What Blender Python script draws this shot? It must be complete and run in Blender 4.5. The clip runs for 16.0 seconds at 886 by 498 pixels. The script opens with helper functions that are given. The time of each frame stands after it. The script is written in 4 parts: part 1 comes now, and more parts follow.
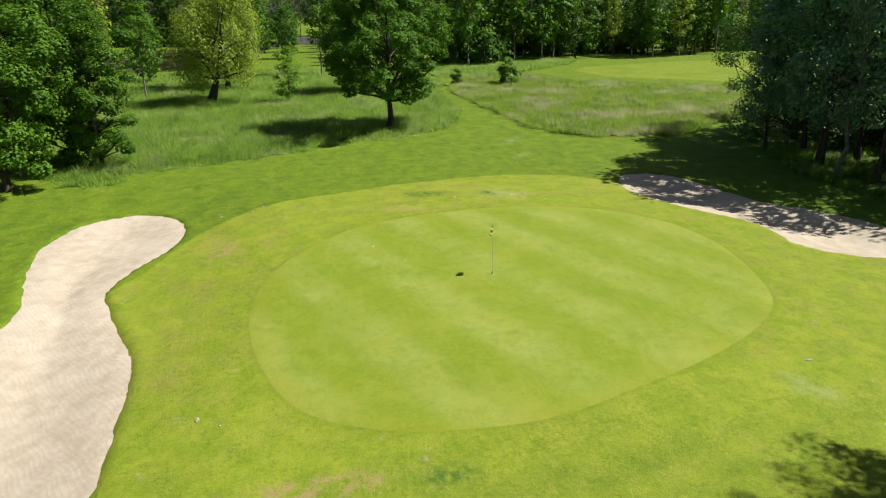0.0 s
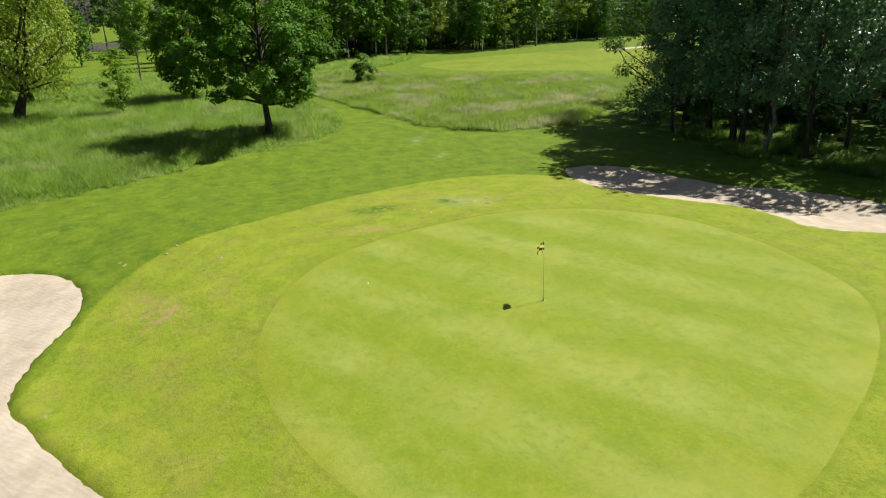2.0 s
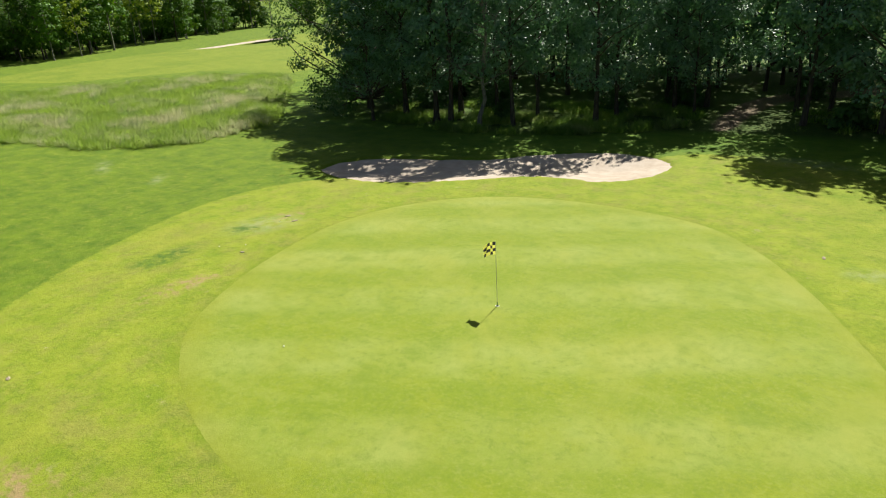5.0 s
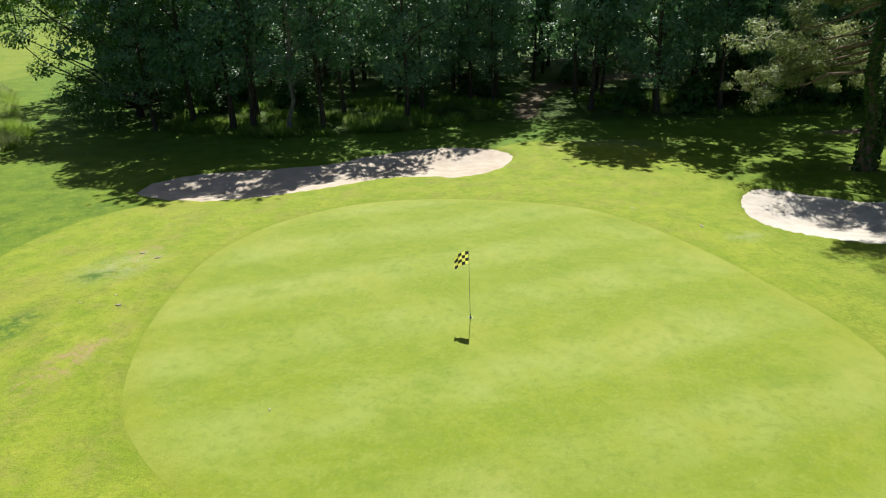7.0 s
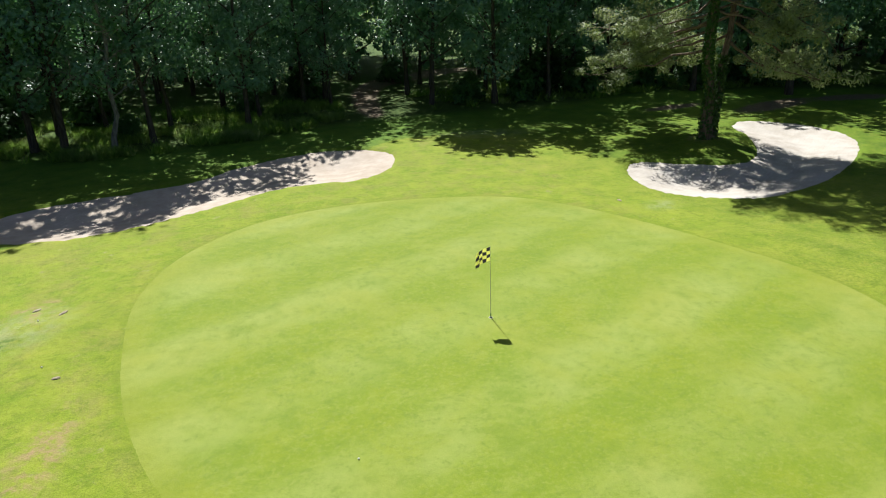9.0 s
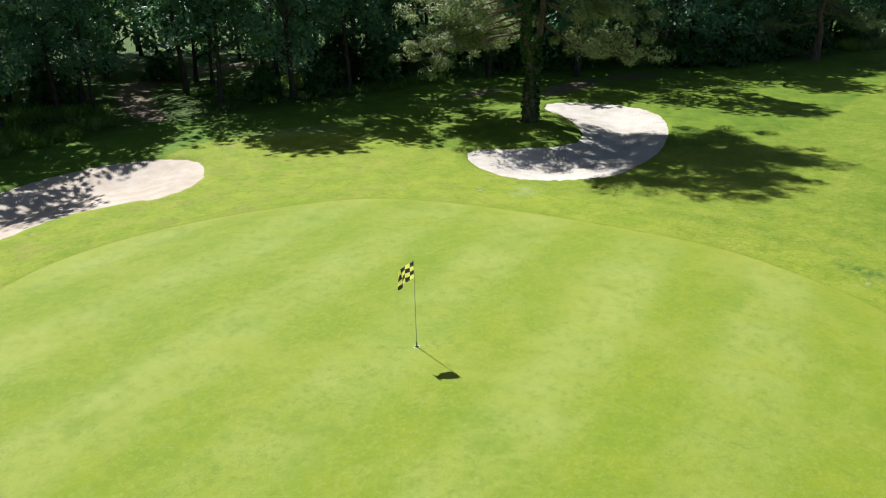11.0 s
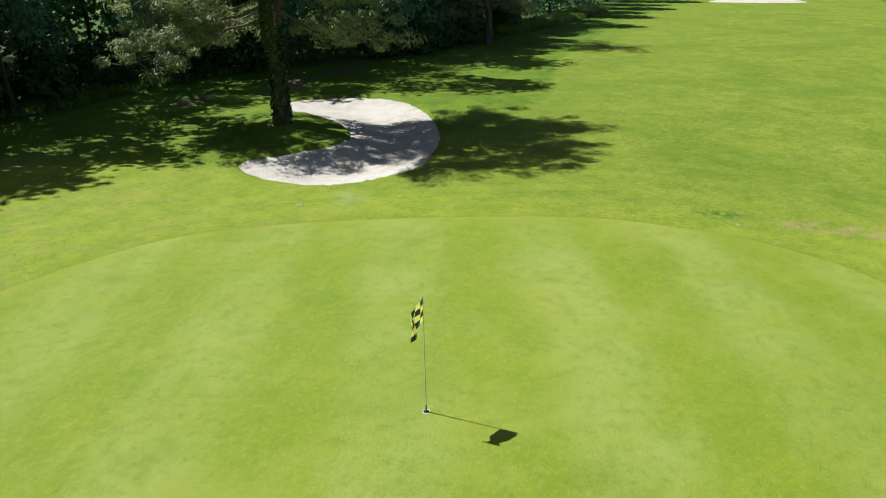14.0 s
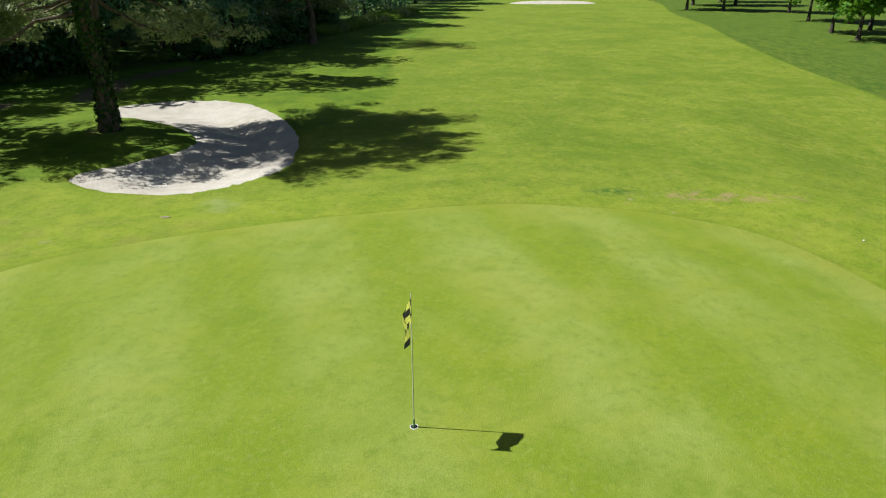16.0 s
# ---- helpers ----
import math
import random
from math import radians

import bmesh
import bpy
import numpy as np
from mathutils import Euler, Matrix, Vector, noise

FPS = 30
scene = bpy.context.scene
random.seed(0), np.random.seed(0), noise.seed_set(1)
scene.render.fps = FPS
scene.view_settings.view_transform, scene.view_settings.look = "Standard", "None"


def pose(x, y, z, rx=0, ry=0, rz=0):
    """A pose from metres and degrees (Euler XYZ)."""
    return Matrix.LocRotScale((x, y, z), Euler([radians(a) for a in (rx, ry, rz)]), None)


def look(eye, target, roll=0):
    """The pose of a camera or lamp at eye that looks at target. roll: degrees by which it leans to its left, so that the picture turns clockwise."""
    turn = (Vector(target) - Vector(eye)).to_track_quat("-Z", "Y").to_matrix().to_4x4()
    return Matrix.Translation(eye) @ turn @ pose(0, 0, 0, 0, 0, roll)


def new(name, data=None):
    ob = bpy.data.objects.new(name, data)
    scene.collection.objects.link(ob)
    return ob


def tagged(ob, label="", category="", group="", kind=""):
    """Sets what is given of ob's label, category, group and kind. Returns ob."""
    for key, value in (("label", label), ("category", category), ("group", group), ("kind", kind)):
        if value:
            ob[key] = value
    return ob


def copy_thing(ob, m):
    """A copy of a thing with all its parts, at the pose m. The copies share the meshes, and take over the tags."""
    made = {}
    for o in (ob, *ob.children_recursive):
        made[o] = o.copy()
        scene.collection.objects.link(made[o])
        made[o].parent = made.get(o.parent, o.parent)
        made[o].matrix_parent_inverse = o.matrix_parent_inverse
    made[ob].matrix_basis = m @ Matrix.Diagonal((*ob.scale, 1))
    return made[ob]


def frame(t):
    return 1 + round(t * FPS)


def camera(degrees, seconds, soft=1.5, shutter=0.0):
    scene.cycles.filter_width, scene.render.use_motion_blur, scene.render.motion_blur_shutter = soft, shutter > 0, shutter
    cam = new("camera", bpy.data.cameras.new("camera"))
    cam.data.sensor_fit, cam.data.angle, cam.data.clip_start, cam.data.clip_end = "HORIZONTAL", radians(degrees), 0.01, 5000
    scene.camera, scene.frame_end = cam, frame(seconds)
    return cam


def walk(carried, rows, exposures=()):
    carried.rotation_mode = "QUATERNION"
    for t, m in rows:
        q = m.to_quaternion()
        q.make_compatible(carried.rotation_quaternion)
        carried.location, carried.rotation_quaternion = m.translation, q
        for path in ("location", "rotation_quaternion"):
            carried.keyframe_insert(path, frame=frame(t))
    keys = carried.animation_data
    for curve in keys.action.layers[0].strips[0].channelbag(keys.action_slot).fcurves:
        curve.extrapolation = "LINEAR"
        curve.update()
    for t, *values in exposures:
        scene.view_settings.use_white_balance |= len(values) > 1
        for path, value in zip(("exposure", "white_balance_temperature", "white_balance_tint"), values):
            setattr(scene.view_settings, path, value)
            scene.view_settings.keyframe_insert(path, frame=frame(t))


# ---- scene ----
cam = camera(65.2, 16.0, soft=1.1)
PATH = [
    (0, (26.252, -6.113, 10.298), (24.382, -5.824, 9.652), -0.8),
    (0.5, (24.267, -7.429, 9.919), (22.42, -7.014, 9.273), -1.0),
    (1, (22.406, -8.948, 9.666), (20.594, -8.403, 9.02), -1.1),
    (1.5, (20.275, -10.623, 9.494), (18.505, -9.954, 8.845), -1.3),
    (2, (18.033, -12.191, 9.382), (16.323, -11.384, 8.73), -1.8),
    (2.5, (15.909, -13.65, 9.306), (14.282, -12.691, 8.648), -2.2),
    (3, (13.977, -14.866, 9.199), (12.447, -13.761, 8.538), -2.4),
    (3.5, (12.221, -15.772, 9.159), (10.813, -14.52, 8.487), -2.8),
    (4, (10.802, -16.375, 9.137), (9.534, -14.987, 8.455), -3.2),
    (4.5, (9.523, -16.95, 9.154), (8.416, -15.435, 8.462), -3.4),
    (4.7, (8.973, -17.137, 9.123), (7.936, -15.575, 8.427), -3.4),
    (6.8, (1.906, -17.758, 9.373), (1.654, -15.92, 8.626), -2.4),
    (7, (1.08, -17.723, 9.361), (0.894, -15.879, 8.611), -2.4),
    (7.5, (-1.102, -17.466, 9.291), (-1.113, -15.614, 8.536), -2.3),
    (8, (-2.868, -17.069, 9.168), (-2.713, -15.224, 8.411), -2.4),
    (8.5, (-4.432, -16.558, 9.089), (-4.107, -14.738, 8.328), -2.3),
    (9, (-5.59, -15.778, 8.97), (-5.102, -13.995, 8.208), -2.3),
    (9.2, (-5.933, -15.339, 8.939), (-5.384, -13.574, 8.175), -2.1),
    (11.3, (-7.305, -10.059, 7.92), (-6.146, -8.628, 7.141), -1.9),
    (11.5, (-7.269, -9.312, 7.887), (-6.059, -7.921, 7.111), -2.5),
    (12, (-7.589, -8.165, 7.68), (-6.256, -6.893, 6.902), -2.3),
    (12.5, (-7.879, -7.038, 7.485), (-6.437, -5.894, 6.703), -2.0),
    (13, (-8.131, -5.984, 7.259), (-6.595, -4.97, 6.476), -1.8),
    (13.5, (-8.341, -4.989, 7.081), (-6.724, -4.111, 6.298), -1.5),
    (14, (-8.432, -4.066, 6.871), (-6.747, -3.324, 6.088), -1.1),
    (14.5, (-8.478, -3.276, 6.666), (-6.739, -2.67, 5.886), -0.8),
    (15, (-8.385, -2.568, 6.481), (-6.608, -2.083, 5.703), -0.7),
    (15.5, (-8.202, -1.963, 6.305), (-6.394, -1.602, 5.53), -0.5),
    (16, (-7.96, -1.48, 6.132), (-6.131, -1.238, 5.36), -0.3),
]
EXPOSURES = [(0, 0.68, 6550, 6), (3.0, 0.76, 6650, 6), (4.5, 0.83, 6550, 8), (7.5, 0.87, 6130, 9), (11.5, 0.87, 5810, 11), (14, 0.70, 5800, 8), (16, 0.57, 5950, 6)]
walk(cam, [(t, look(eye, aim, roll)) for t, eye, aim, roll in PATH], EXPOSURES)

# ---- light: high sun in a clear sky, a little north ----
SUN_EL, SUN_AZ = radians(53.3), radians(91.2)  # the azimuth counts from +x towards +y
world = bpy.data.worlds.new("sky")
scene.world = world
world.use_nodes = True
sky = world.node_tree.nodes.new("ShaderNodeTexSky")
sky.sky_type, sky.sun_disc = "NISHITA", False
sky.dust_density, sky.ozone_density = 2.0, 0.6
sky.sun_elevation, sky.sun_rotation = SUN_EL, radians(90) - SUN_AZ
background = world.node_tree.nodes["Background"]
background.inputs["Strength"].default_value = 0.034
world.node_tree.links.new(sky.outputs["Color"], background.inputs["Color"])
sun_data = bpy.data.lights.new("sun", "SUN")
sun_data.energy, sun_data.angle, sun_data.color = 4.9, radians(0.53), (1.0, 0.95, 0.86)
sun_from = Vector((math.cos(SUN_EL) * math.cos(SUN_AZ), math.cos(SUN_EL) * math.sin(SUN_AZ), math.sin(SUN_EL)))
new("sun", sun_data).matrix_world = look(sun_from * 80, (0, 0, 0))


# ---- materials ----
class Nodes:
    """A small writer of node materials."""

    def __init__(self, name):
        self.mat = bpy.data.materials.new(name)
        self.mat.use_nodes = True
        self.tree = self.mat.node_tree
        self.bsdf = self.tree.nodes["Principled BSDF"]
        self.coord = self.tree.nodes.new("ShaderNodeTexCoord").outputs["Object"]

    def put(self, socket, value):
        if isinstance(value, bpy.types.NodeSocket):
            self.tree.links.new(value, socket)
        elif isinstance(value, tuple) and len(value) == 3 and socket.type == "RGBA":
            socket.default_value = (*value, 1)
        else:
            socket.default_value = value

    def stretch(self, sx, sy, sz, turn=0.0, vec=None):
        n = self.tree.nodes.new("ShaderNodeMapping")
        n.inputs["Scale"].default_value = (sx, sy, sz)
        n.inputs["Rotation"].default_value = (0, 0, turn)
        self.put(n.inputs["Vector"], vec or self.coord)
        return n.outputs["Vector"]

    def noise(self, scale, detail=4.0, rough=0.55, vec=None):
        n = self.tree.nodes.new("ShaderNodeTexNoise")
        n.inputs["Scale"].default_value, n.inputs["Detail"].default_value, n.inputs["Roughness"].default_value = scale, detail, rough
        self.put(n.inputs["Vector"], vec or self.coord)
        return n.outputs["Fac"]

    def span(self, value, a, b, c=0.0, d=1.0):
        n = self.tree.nodes.new("ShaderNodeMapRange")
        n.interpolation_type = "SMOOTHSTEP"
        for k, v in enumerate((value, a, b, c, d)):
            self.put(n.inputs[k], v)
        return n.outputs["Result"]

    def calc(self, op, a, b=0.0):
        n = self.tree.nodes.new("ShaderNodeMath")
        n.operation = op
        self.put(n.inputs[0], a)
        self.put(n.inputs[1], b)
        return n.outputs[0]

    def mix(self, fac, a, b, blend="MIX"):
        n = self.tree.nodes.new("ShaderNodeMix")
        n.data_type, n.blend_type = "RGBA", blend
        self.put(n.inputs[0], fac)
        self.put(n.inputs[6], a)
        self.put(n.inputs[7], b)
        return n.outputs[2]

    def attr(self, name):
        n = self.tree.nodes.new("ShaderNodeAttribute")
        n.attribute_name = name
        return n.outputs["Fac"]

    def island(self):
        return self.tree.nodes.new("ShaderNodeNewGeometry").outputs["Random Per Island"]

    def each(self):
        return self.tree.nodes.new("ShaderNodeObjectInfo").outputs["Random"]

    def bump(self, height, strength, distance):
        n = self.tree.nodes.new("ShaderNodeBump")
        n.inputs["Strength"].default_value, n.inputs["Distance"].default_value = strength, distance
        self.put(n.inputs["Height"], height)
        self.put(self.bsdf.inputs["Normal"], n.outputs["Normal"])
        return self

    def finish(self, color, rough=0.8, gloss=0.3, metal=0.0):
        self.put(self.bsdf.inputs["Base Color"], color)
        self.put(self.bsdf.inputs["Roughness"], rough)
        self.put(self.bsdf.inputs["Specular IOR Level"], gloss)
        self.put(self.bsdf.inputs["Metallic"], metal)
        return self.mat


def leaf_material(name, dark, light, through_color, share=0.35, rough=0.45, gloss=0.4):
    """Leaves: a glossy face, and daylight that comes through them."""
    k = Nodes(name)
    tone = k.mix(k.island(), dark, light)
    tone = k.mix(k.calc("MULTIPLY", k.each(), 0.35), tone, light)
    tone = k.mix(k.span(k.noise(0.45, 2), 0.35, 0.7, 0.0, 0.4), tone, dark)
    k.finish(tone, rough, gloss)
    glow = k.tree.nodes.new("ShaderNodeBsdfTranslucent")
    k.put(glow.inputs["Color"], k.mix(k.island(), through_color, tuple(0.7 * c for c in through_color)))
    both = k.tree.nodes.new("ShaderNodeMixShader")
    both.inputs[0].default_value = share
    k.tree.links.new(k.bsdf.outputs[0], both.inputs[1])
    k.tree.links.new(glow.outputs[0], both.inputs[2])
    k.tree.links.new(both.outputs[0], k.tree.nodes["Material Output"].inputs["Surface"])
    return k.mat


def bark_material(name, dark, light):
    k = Nodes(name)
    grain = k.noise(3.0, 6, 0.65, k.stretch(4, 4, 0.7))
    tone = k.mix(k.span(grain, 0.3, 0.7), dark, light)
    tone = k.mix(k.span(k.noise(0.8, 3), 0.5, 0.75, 0, 0.5), tone, (0.07, 0.09, 0.05))
    k.bump(grain, 0.7, 0.03)
    return k.finish(tone, 0.9, 0.2)


def ground_material():
    """Mown grass in its zones: apron, close-mown fairway, semi-rough, woodland floor and a bare path."""
    k = Nodes("mown_grass")
    fine = k.noise(38, 3, 0.7)
    blade = k.noise(9, 5, 0.7)
    patch = k.noise(0.9, 5, 0.6)
    clump = k.noise(3.6, 6, 0.72)
    broad = k.noise(0.16, 4, 0.55)
    drag = k.noise(1.2, 7, 0.72, k.stretch(0.5, 1.5, 1, radians(-12)))
    # semi-rough
    tone = k.mix(k.span(patch, 0.3, 0.7), (0.071, 0.136, 0.007), (0.134, 0.207, 0.010))
    tone = k.mix(k.span(drag, 0.45, 0.8, 0, 0.28), tone, (0.201, 0.230, 0.022))
    tone = k.mix(k.span(clump, 0.55, 0.75, 0, 0.5), tone, (0.055, 0.115, 0.007))
    # fairway to the east, drier in patches
    fair = k.mix(k.span(patch, 0.3, 0.75), (0.136, 0.199, 0.012), (0.206, 0.257, 0.022))
    fair = k.mix(k.span(drag, 0.44, 0.74, 0, 0.7), fair, (0.235, 0.262, 0.043))
    fair = k.mix(k.span(broad, 0.46, 0.64, 0, 0.7), fair, (0.118, 0.184, 0.011))
    fair = k.mix(k.span(clump, 0.50, 0.68, 0, 0.6), fair, (0.075, 0.146, 0.010))
    tone = k.mix(k.span(k.calc("ADD", k.attr("fairway"), k.calc("MULTIPLY", blade, 0.5)), 0.0, 0.5), tone, fair)
    # ranker grass south of the fairway
    tone = k.mix(k.calc("MULTIPLY", k.attr("south"), k.span(k.attr("fairway"), 0.25, -0.25, 0, 0.85)), tone, k.mix(k.span(drag, 0.35, 0.7), (0.048, 0.098, 0.009), (0.100, 0.148, 0.016)))
    # apron round the green, yellower
    dry = k.mix(k.span(patch, 0.35, 0.7), (0.170, 0.242, 0.013), (0.251, 0.300, 0.026))
    dry = k.mix(k.span(broad, 0.5, 0.72, 0, 0.55), dry, (0.287, 0.287, 0.047))
    dry = k.mix(k.span(drag, 0.5, 0.8, 0, 0.7), dry, (0.134, 0.217, 0.013))
    dry = k.mix(k.span(clump, 0.55, 0.75, 0, 0.4), dry, (0.111, 0.185, 0.013))
    dry = k.mix(k.calc("MULTIPLY", k.span(k.noise(1.7, 5, 0.7), 0.6, 0.75), k.span(k.noise(0.22, 2), 0.45, 0.6)), dry, (0.351, 0.306, 0.166))
    tone = k.mix(k.span(k.calc("ADD", k.attr("apron"), k.calc("MULTIPLY", k.calc("SUBTRACT", blade, 0.5), 0.6)), -0.12, 0.12), tone, dry)
    tone = k.mix(k.calc("MULTIPLY", k.span(k.noise(0.7, 7, 0.75), 0.45, 0.65, 0, 0.65), k.span(k.attr("apron"), -0.2, 0.8)), tone, (0.225, 0.222, 0.050))
    tuft = k.noise(5.0, 7, 0.8)
    tone = k.mix(k.span(tuft, 0.48, 0.62, 0, 0.55), tone, k.mix(0.55, tone, (0.045, 0.085, 0.006)))
    tone = k.mix(k.span(k.noise(2.6, 7, 0.8), 0.52, 0.64, 0, 0.6), tone, k.mix(0.5, tone, (0.330, 0.310, 0.050)))
    rough = k.noise(1.5, 10, 0.86)
    tone = k.mix(k.span(rough, 0.50, 0.68, 0, 0.6), tone, k.mix(0.5, tone, (0.040, 0.085, 0.005)))
    tone = k.mix(k.span(rough, 0.50, 0.32, 0, 0.5), tone, k.mix(0.5, tone, (0.300, 0.310, 0.060)))
    # the collar and the mower's rounds about the green
    ring = k.attr("from_green")
    rounds = k.calc("SINE", k.calc("MULTIPLY", k.calc("ADD", ring, k.calc("MULTIPLY", patch, 0.5)), 3.6))
    tone = k.mix(k.calc("MULTIPLY", k.span(rounds, 0.0, 1.0, 0, 0.22), k.span(ring, -8.5, -6.0)), tone, (0.230, 0.275, 0.022))
    tone = k.mix(k.span(ring, -1.6, -0.1, 0, 0.16), tone, (0.128, 0.178, 0.007))
    tone = k.mix(k.span(ring, -0.24, -0.06, 0, 0.16), tone, (0.080, 0.130, 0.006))
    # paler and darker patches of turf
    tone = k.mix(k.calc("MULTIPLY", k.attr("pale"), k.span(k.noise(2.0, 6, 0.75), 0.35, 0.65, 0, 0.5)), tone, (0.300, 0.330, 0.170))
    tone = k.mix(k.calc("MULTIPLY", k.attr("lush"), k.span(k.noise(3.0, 6, 0.75), 0.35, 0.6)), tone, (0.060, 0.125, 0.015))
    # meadow floor under the tall grass
    deep = k.mix(k.span(k.noise(1.4, 6, 0.7), 0.35, 0.65), (0.105, 0.185, 0.014), (0.190, 0.265, 0.040))
    deep = k.mix(k.span(k.noise(0.3, 5, 0.65, k.stretch(0.5, 1.5, 1, radians(25))), 0.5, 0.72, 0, 0.7), deep, (0.330, 0.310, 0.140))
    tone = k.mix(k.span(k.attr("meadow"), -0.2, 0.6), tone, deep)
    # worn soil scars
    scar = k.mix(fine, (0.26, 0.18, 0.085), (0.36, 0.27, 0.13))
    tone = k.mix(k.calc("MULTIPLY", k.attr("scar"), k.span(k.noise(2.2, 5, 0.7), 0.44, 0.66)), tone, scar)
    # lusher grass towards the wood
    tone = k.mix(k.calc("MULTIPLY", k.span(k.attr("woods"), -10.0, -2.0, 0, 0.6), k.span(k.attr("apron"), 0.3, -0.6)), tone, k.mix(k.span(patch, 0.3, 0.7), (0.050, 0.135, 0.010), (0.100, 0.195, 0.020)))
    # a darker green floor under the trees
    wood_floor = k.mix(k.span(blade, 0.35, 0.7), (0.036, 0.076, 0.010), (0.080, 0.120, 0.020))
    tone = k.mix(k.span(k.calc("ADD", k.attr("woods"), k.calc("MULTIPLY", patch, 1.5)), 0.2, 2.2), tone, wood_floor)
    trail = k.mix(k.span(blade, 0.3, 0.7), (0.095, 0.070, 0.046), (0.20, 0.155, 0.11))
    tone = k.mix(k.span(k.calc("ADD", k.attr("trail"), k.calc("SUBTRACT", k.noise(2.4, 5, 0.7), 0.5)), -0.1, 0.45), tone, trail)
    tone = k.mix(k.span(fine, 0.42, 0.64, 0, 0.5), tone, k.mix(0.6, tone, (0.025, 0.04, 0.003)))
    tone = k.mix(k.span(blade, 0.52, 0.75, 0, 0.40), tone, (0.24, 0.26, 0.05))
    k.bump(k.calc("ADD", k.calc("MULTIPLY", fine, 0.6), k.calc("ADD", blade, clump)), 0.55, 0.06)
    return k.finish(tone, 0.85, 0.15)


def green_material():
    """Very short grass with mowing stripes, about 3.5 m to a pair."""
    k = Nodes("putting_grass")
    fine = k.noise(60, 3, 0.7)
    patch = k.noise(0.7, 5, 0.6)
    wisp = k.noise(0.8, 6, 0.62, k.stretch(0.6, 1.5, 1, radians(-24)))
    wave = k.tree.nodes.new("ShaderNodeTexWave")
    wave.inputs["Scale"].default_value = 2 * math.pi / 20 / 3.45
    wave.inputs["Distortion"].default_value, wave.inputs["Detail Scale"].default_value, wave.inputs["Detail"].default_value = 1.9, 0.5, 2.0
    wave.bands_direction = "Y"
    wave.inputs["Phase Offset"].default_value = 2.23
    k.put(wave.inputs["Vector"], k.stretch(1, 1, 1, radians(-24)))
    stripe = k.calc("MULTIPLY", k.span(wave.outputs["Fac"], 0.1, 0.9), k.span(k.noise(0.26, 4, 0.6), 0.36, 0.60, 0.38, 1.0))
    tone = k.mix(stripe, (0.161, 0.222, 0.008), (0.240, 0.290, 0.056))
    tone = k.mix(k.span(patch, 0.4, 0.75, 0, 0.7), tone, (0.205, 0.245, 0.009))
    tone = k.mix(k.span(wisp, 0.47, 0.78, 0, 0.42), tone, (0.270, 0.305, 0.062))
    tone = k.mix(k.span(wisp, 0.48, 0.25, 0, 0.45), tone, (0.134, 0.196, 0.011))
    tone = k.mix(k.span(k.noise(3.5, 7, 0.8), 0.46, 0.72, 0, 0.75), tone, (0.120, 0.176, 0.016))
    tone = k.mix(k.span(k.noise(9, 6, 0.8), 0.48, 0.65, 0, 0.4), tone, (0.262, 0.286, 0.066))
    tone = k.mix(k.span(k.noise(0.30, 4, 0.6), 0.50, 0.66, 0, 0.38), tone, (0.270, 0.290, 0.050))
    tone = k.mix(k.span(k.noise(0.42, 5, 0.65), 0.47, 0.33, 0, 0.45), tone, (0.118, 0.186, 0.008))
    rough = k.noise(1.9, 10, 0.85)
    tone = k.mix(k.span(rough, 0.50, 0.66, 0, 0.38), tone, (0.112, 0.170, 0.010))
    tone = k.mix(k.span(rough, 0.50, 0.34, 0, 0.3), tone, (0.270, 0.292, 0.050))
    tone = k.mix(k.span(k.attr("edge"), 1.0, 0.1, 0, 0.3), tone, (0.249, 0.257, 0.022))
    tone = k.mix(k.span(fine, 0.42, 0.64, 0, 0.42), tone, (0.101, 0.147, 0.012))
    k.bump(k.calc("ADD", fine, k.noise(6, 5, 0.7)), 0.5, 0.03)
    return k.finish(tone, 0.8, 0.2)


def paler(color, pale):
    """Sand colour lightened by the factor pale, and cooler with it."""
    return tuple(c * pale * (1 + 0.6 * (pale - 1) * (n - 1)) for n, c in enumerate(color))


def sand_material(name, pale):
    k = Nodes(name)
    grain = k.noise(55, 5, 0.75)
    lump = k.noise(1.6, 6, 0.65)
    wave = k.tree.nodes.new("ShaderNodeTexWave")
    wave.inputs["Scale"].default_value, wave.inputs["Distortion"].default_value = 2.6, 14.0
    wave.inputs["Detail"].default_value, wave.inputs["Detail Scale"].default_value = 4.0, 0.35
    k.put(wave.inputs["Vector"], k.stretch(0.5, 1.0, 1, radians(35)))
    tone = k.mix(k.span(lump, 0.3, 0.7), paler((0.370, 0.310, 0.245), pale), paler((0.460, 0.395, 0.325), pale))
    tone = k.mix(k.span(k.noise(0.35, 4), 0.45, 0.7, 0, 0.5), tone, paler((0.510, 0.450, 0.385), pale))
    tone = k.mix(k.span(wave.outputs["Fac"], 0.75, 1.0, 0, 0.18), tone, paler((0.300, 0.255, 0.205), pale))
    tone = k.mix(k.span(grain, 0.52, 0.75, 0, 0.45), tone, paler((0.250, 0.205, 0.160), pale))
    tone = k.mix(k.span(k.noise(4.5, 6, 0.8), 0.62, 0.75, 0, 0.35), tone, paler((0.280, 0.235, 0.185), pale))
    k.bump(k.calc("ADD", k.calc("MULTIPLY", grain, 0.4), k.calc("ADD", k.calc("MULTIPLY", wave.outputs["Fac"], 0.12), lump)), 0.45, 0.05)
    return k.finish(tone, 0.95, 0.1)


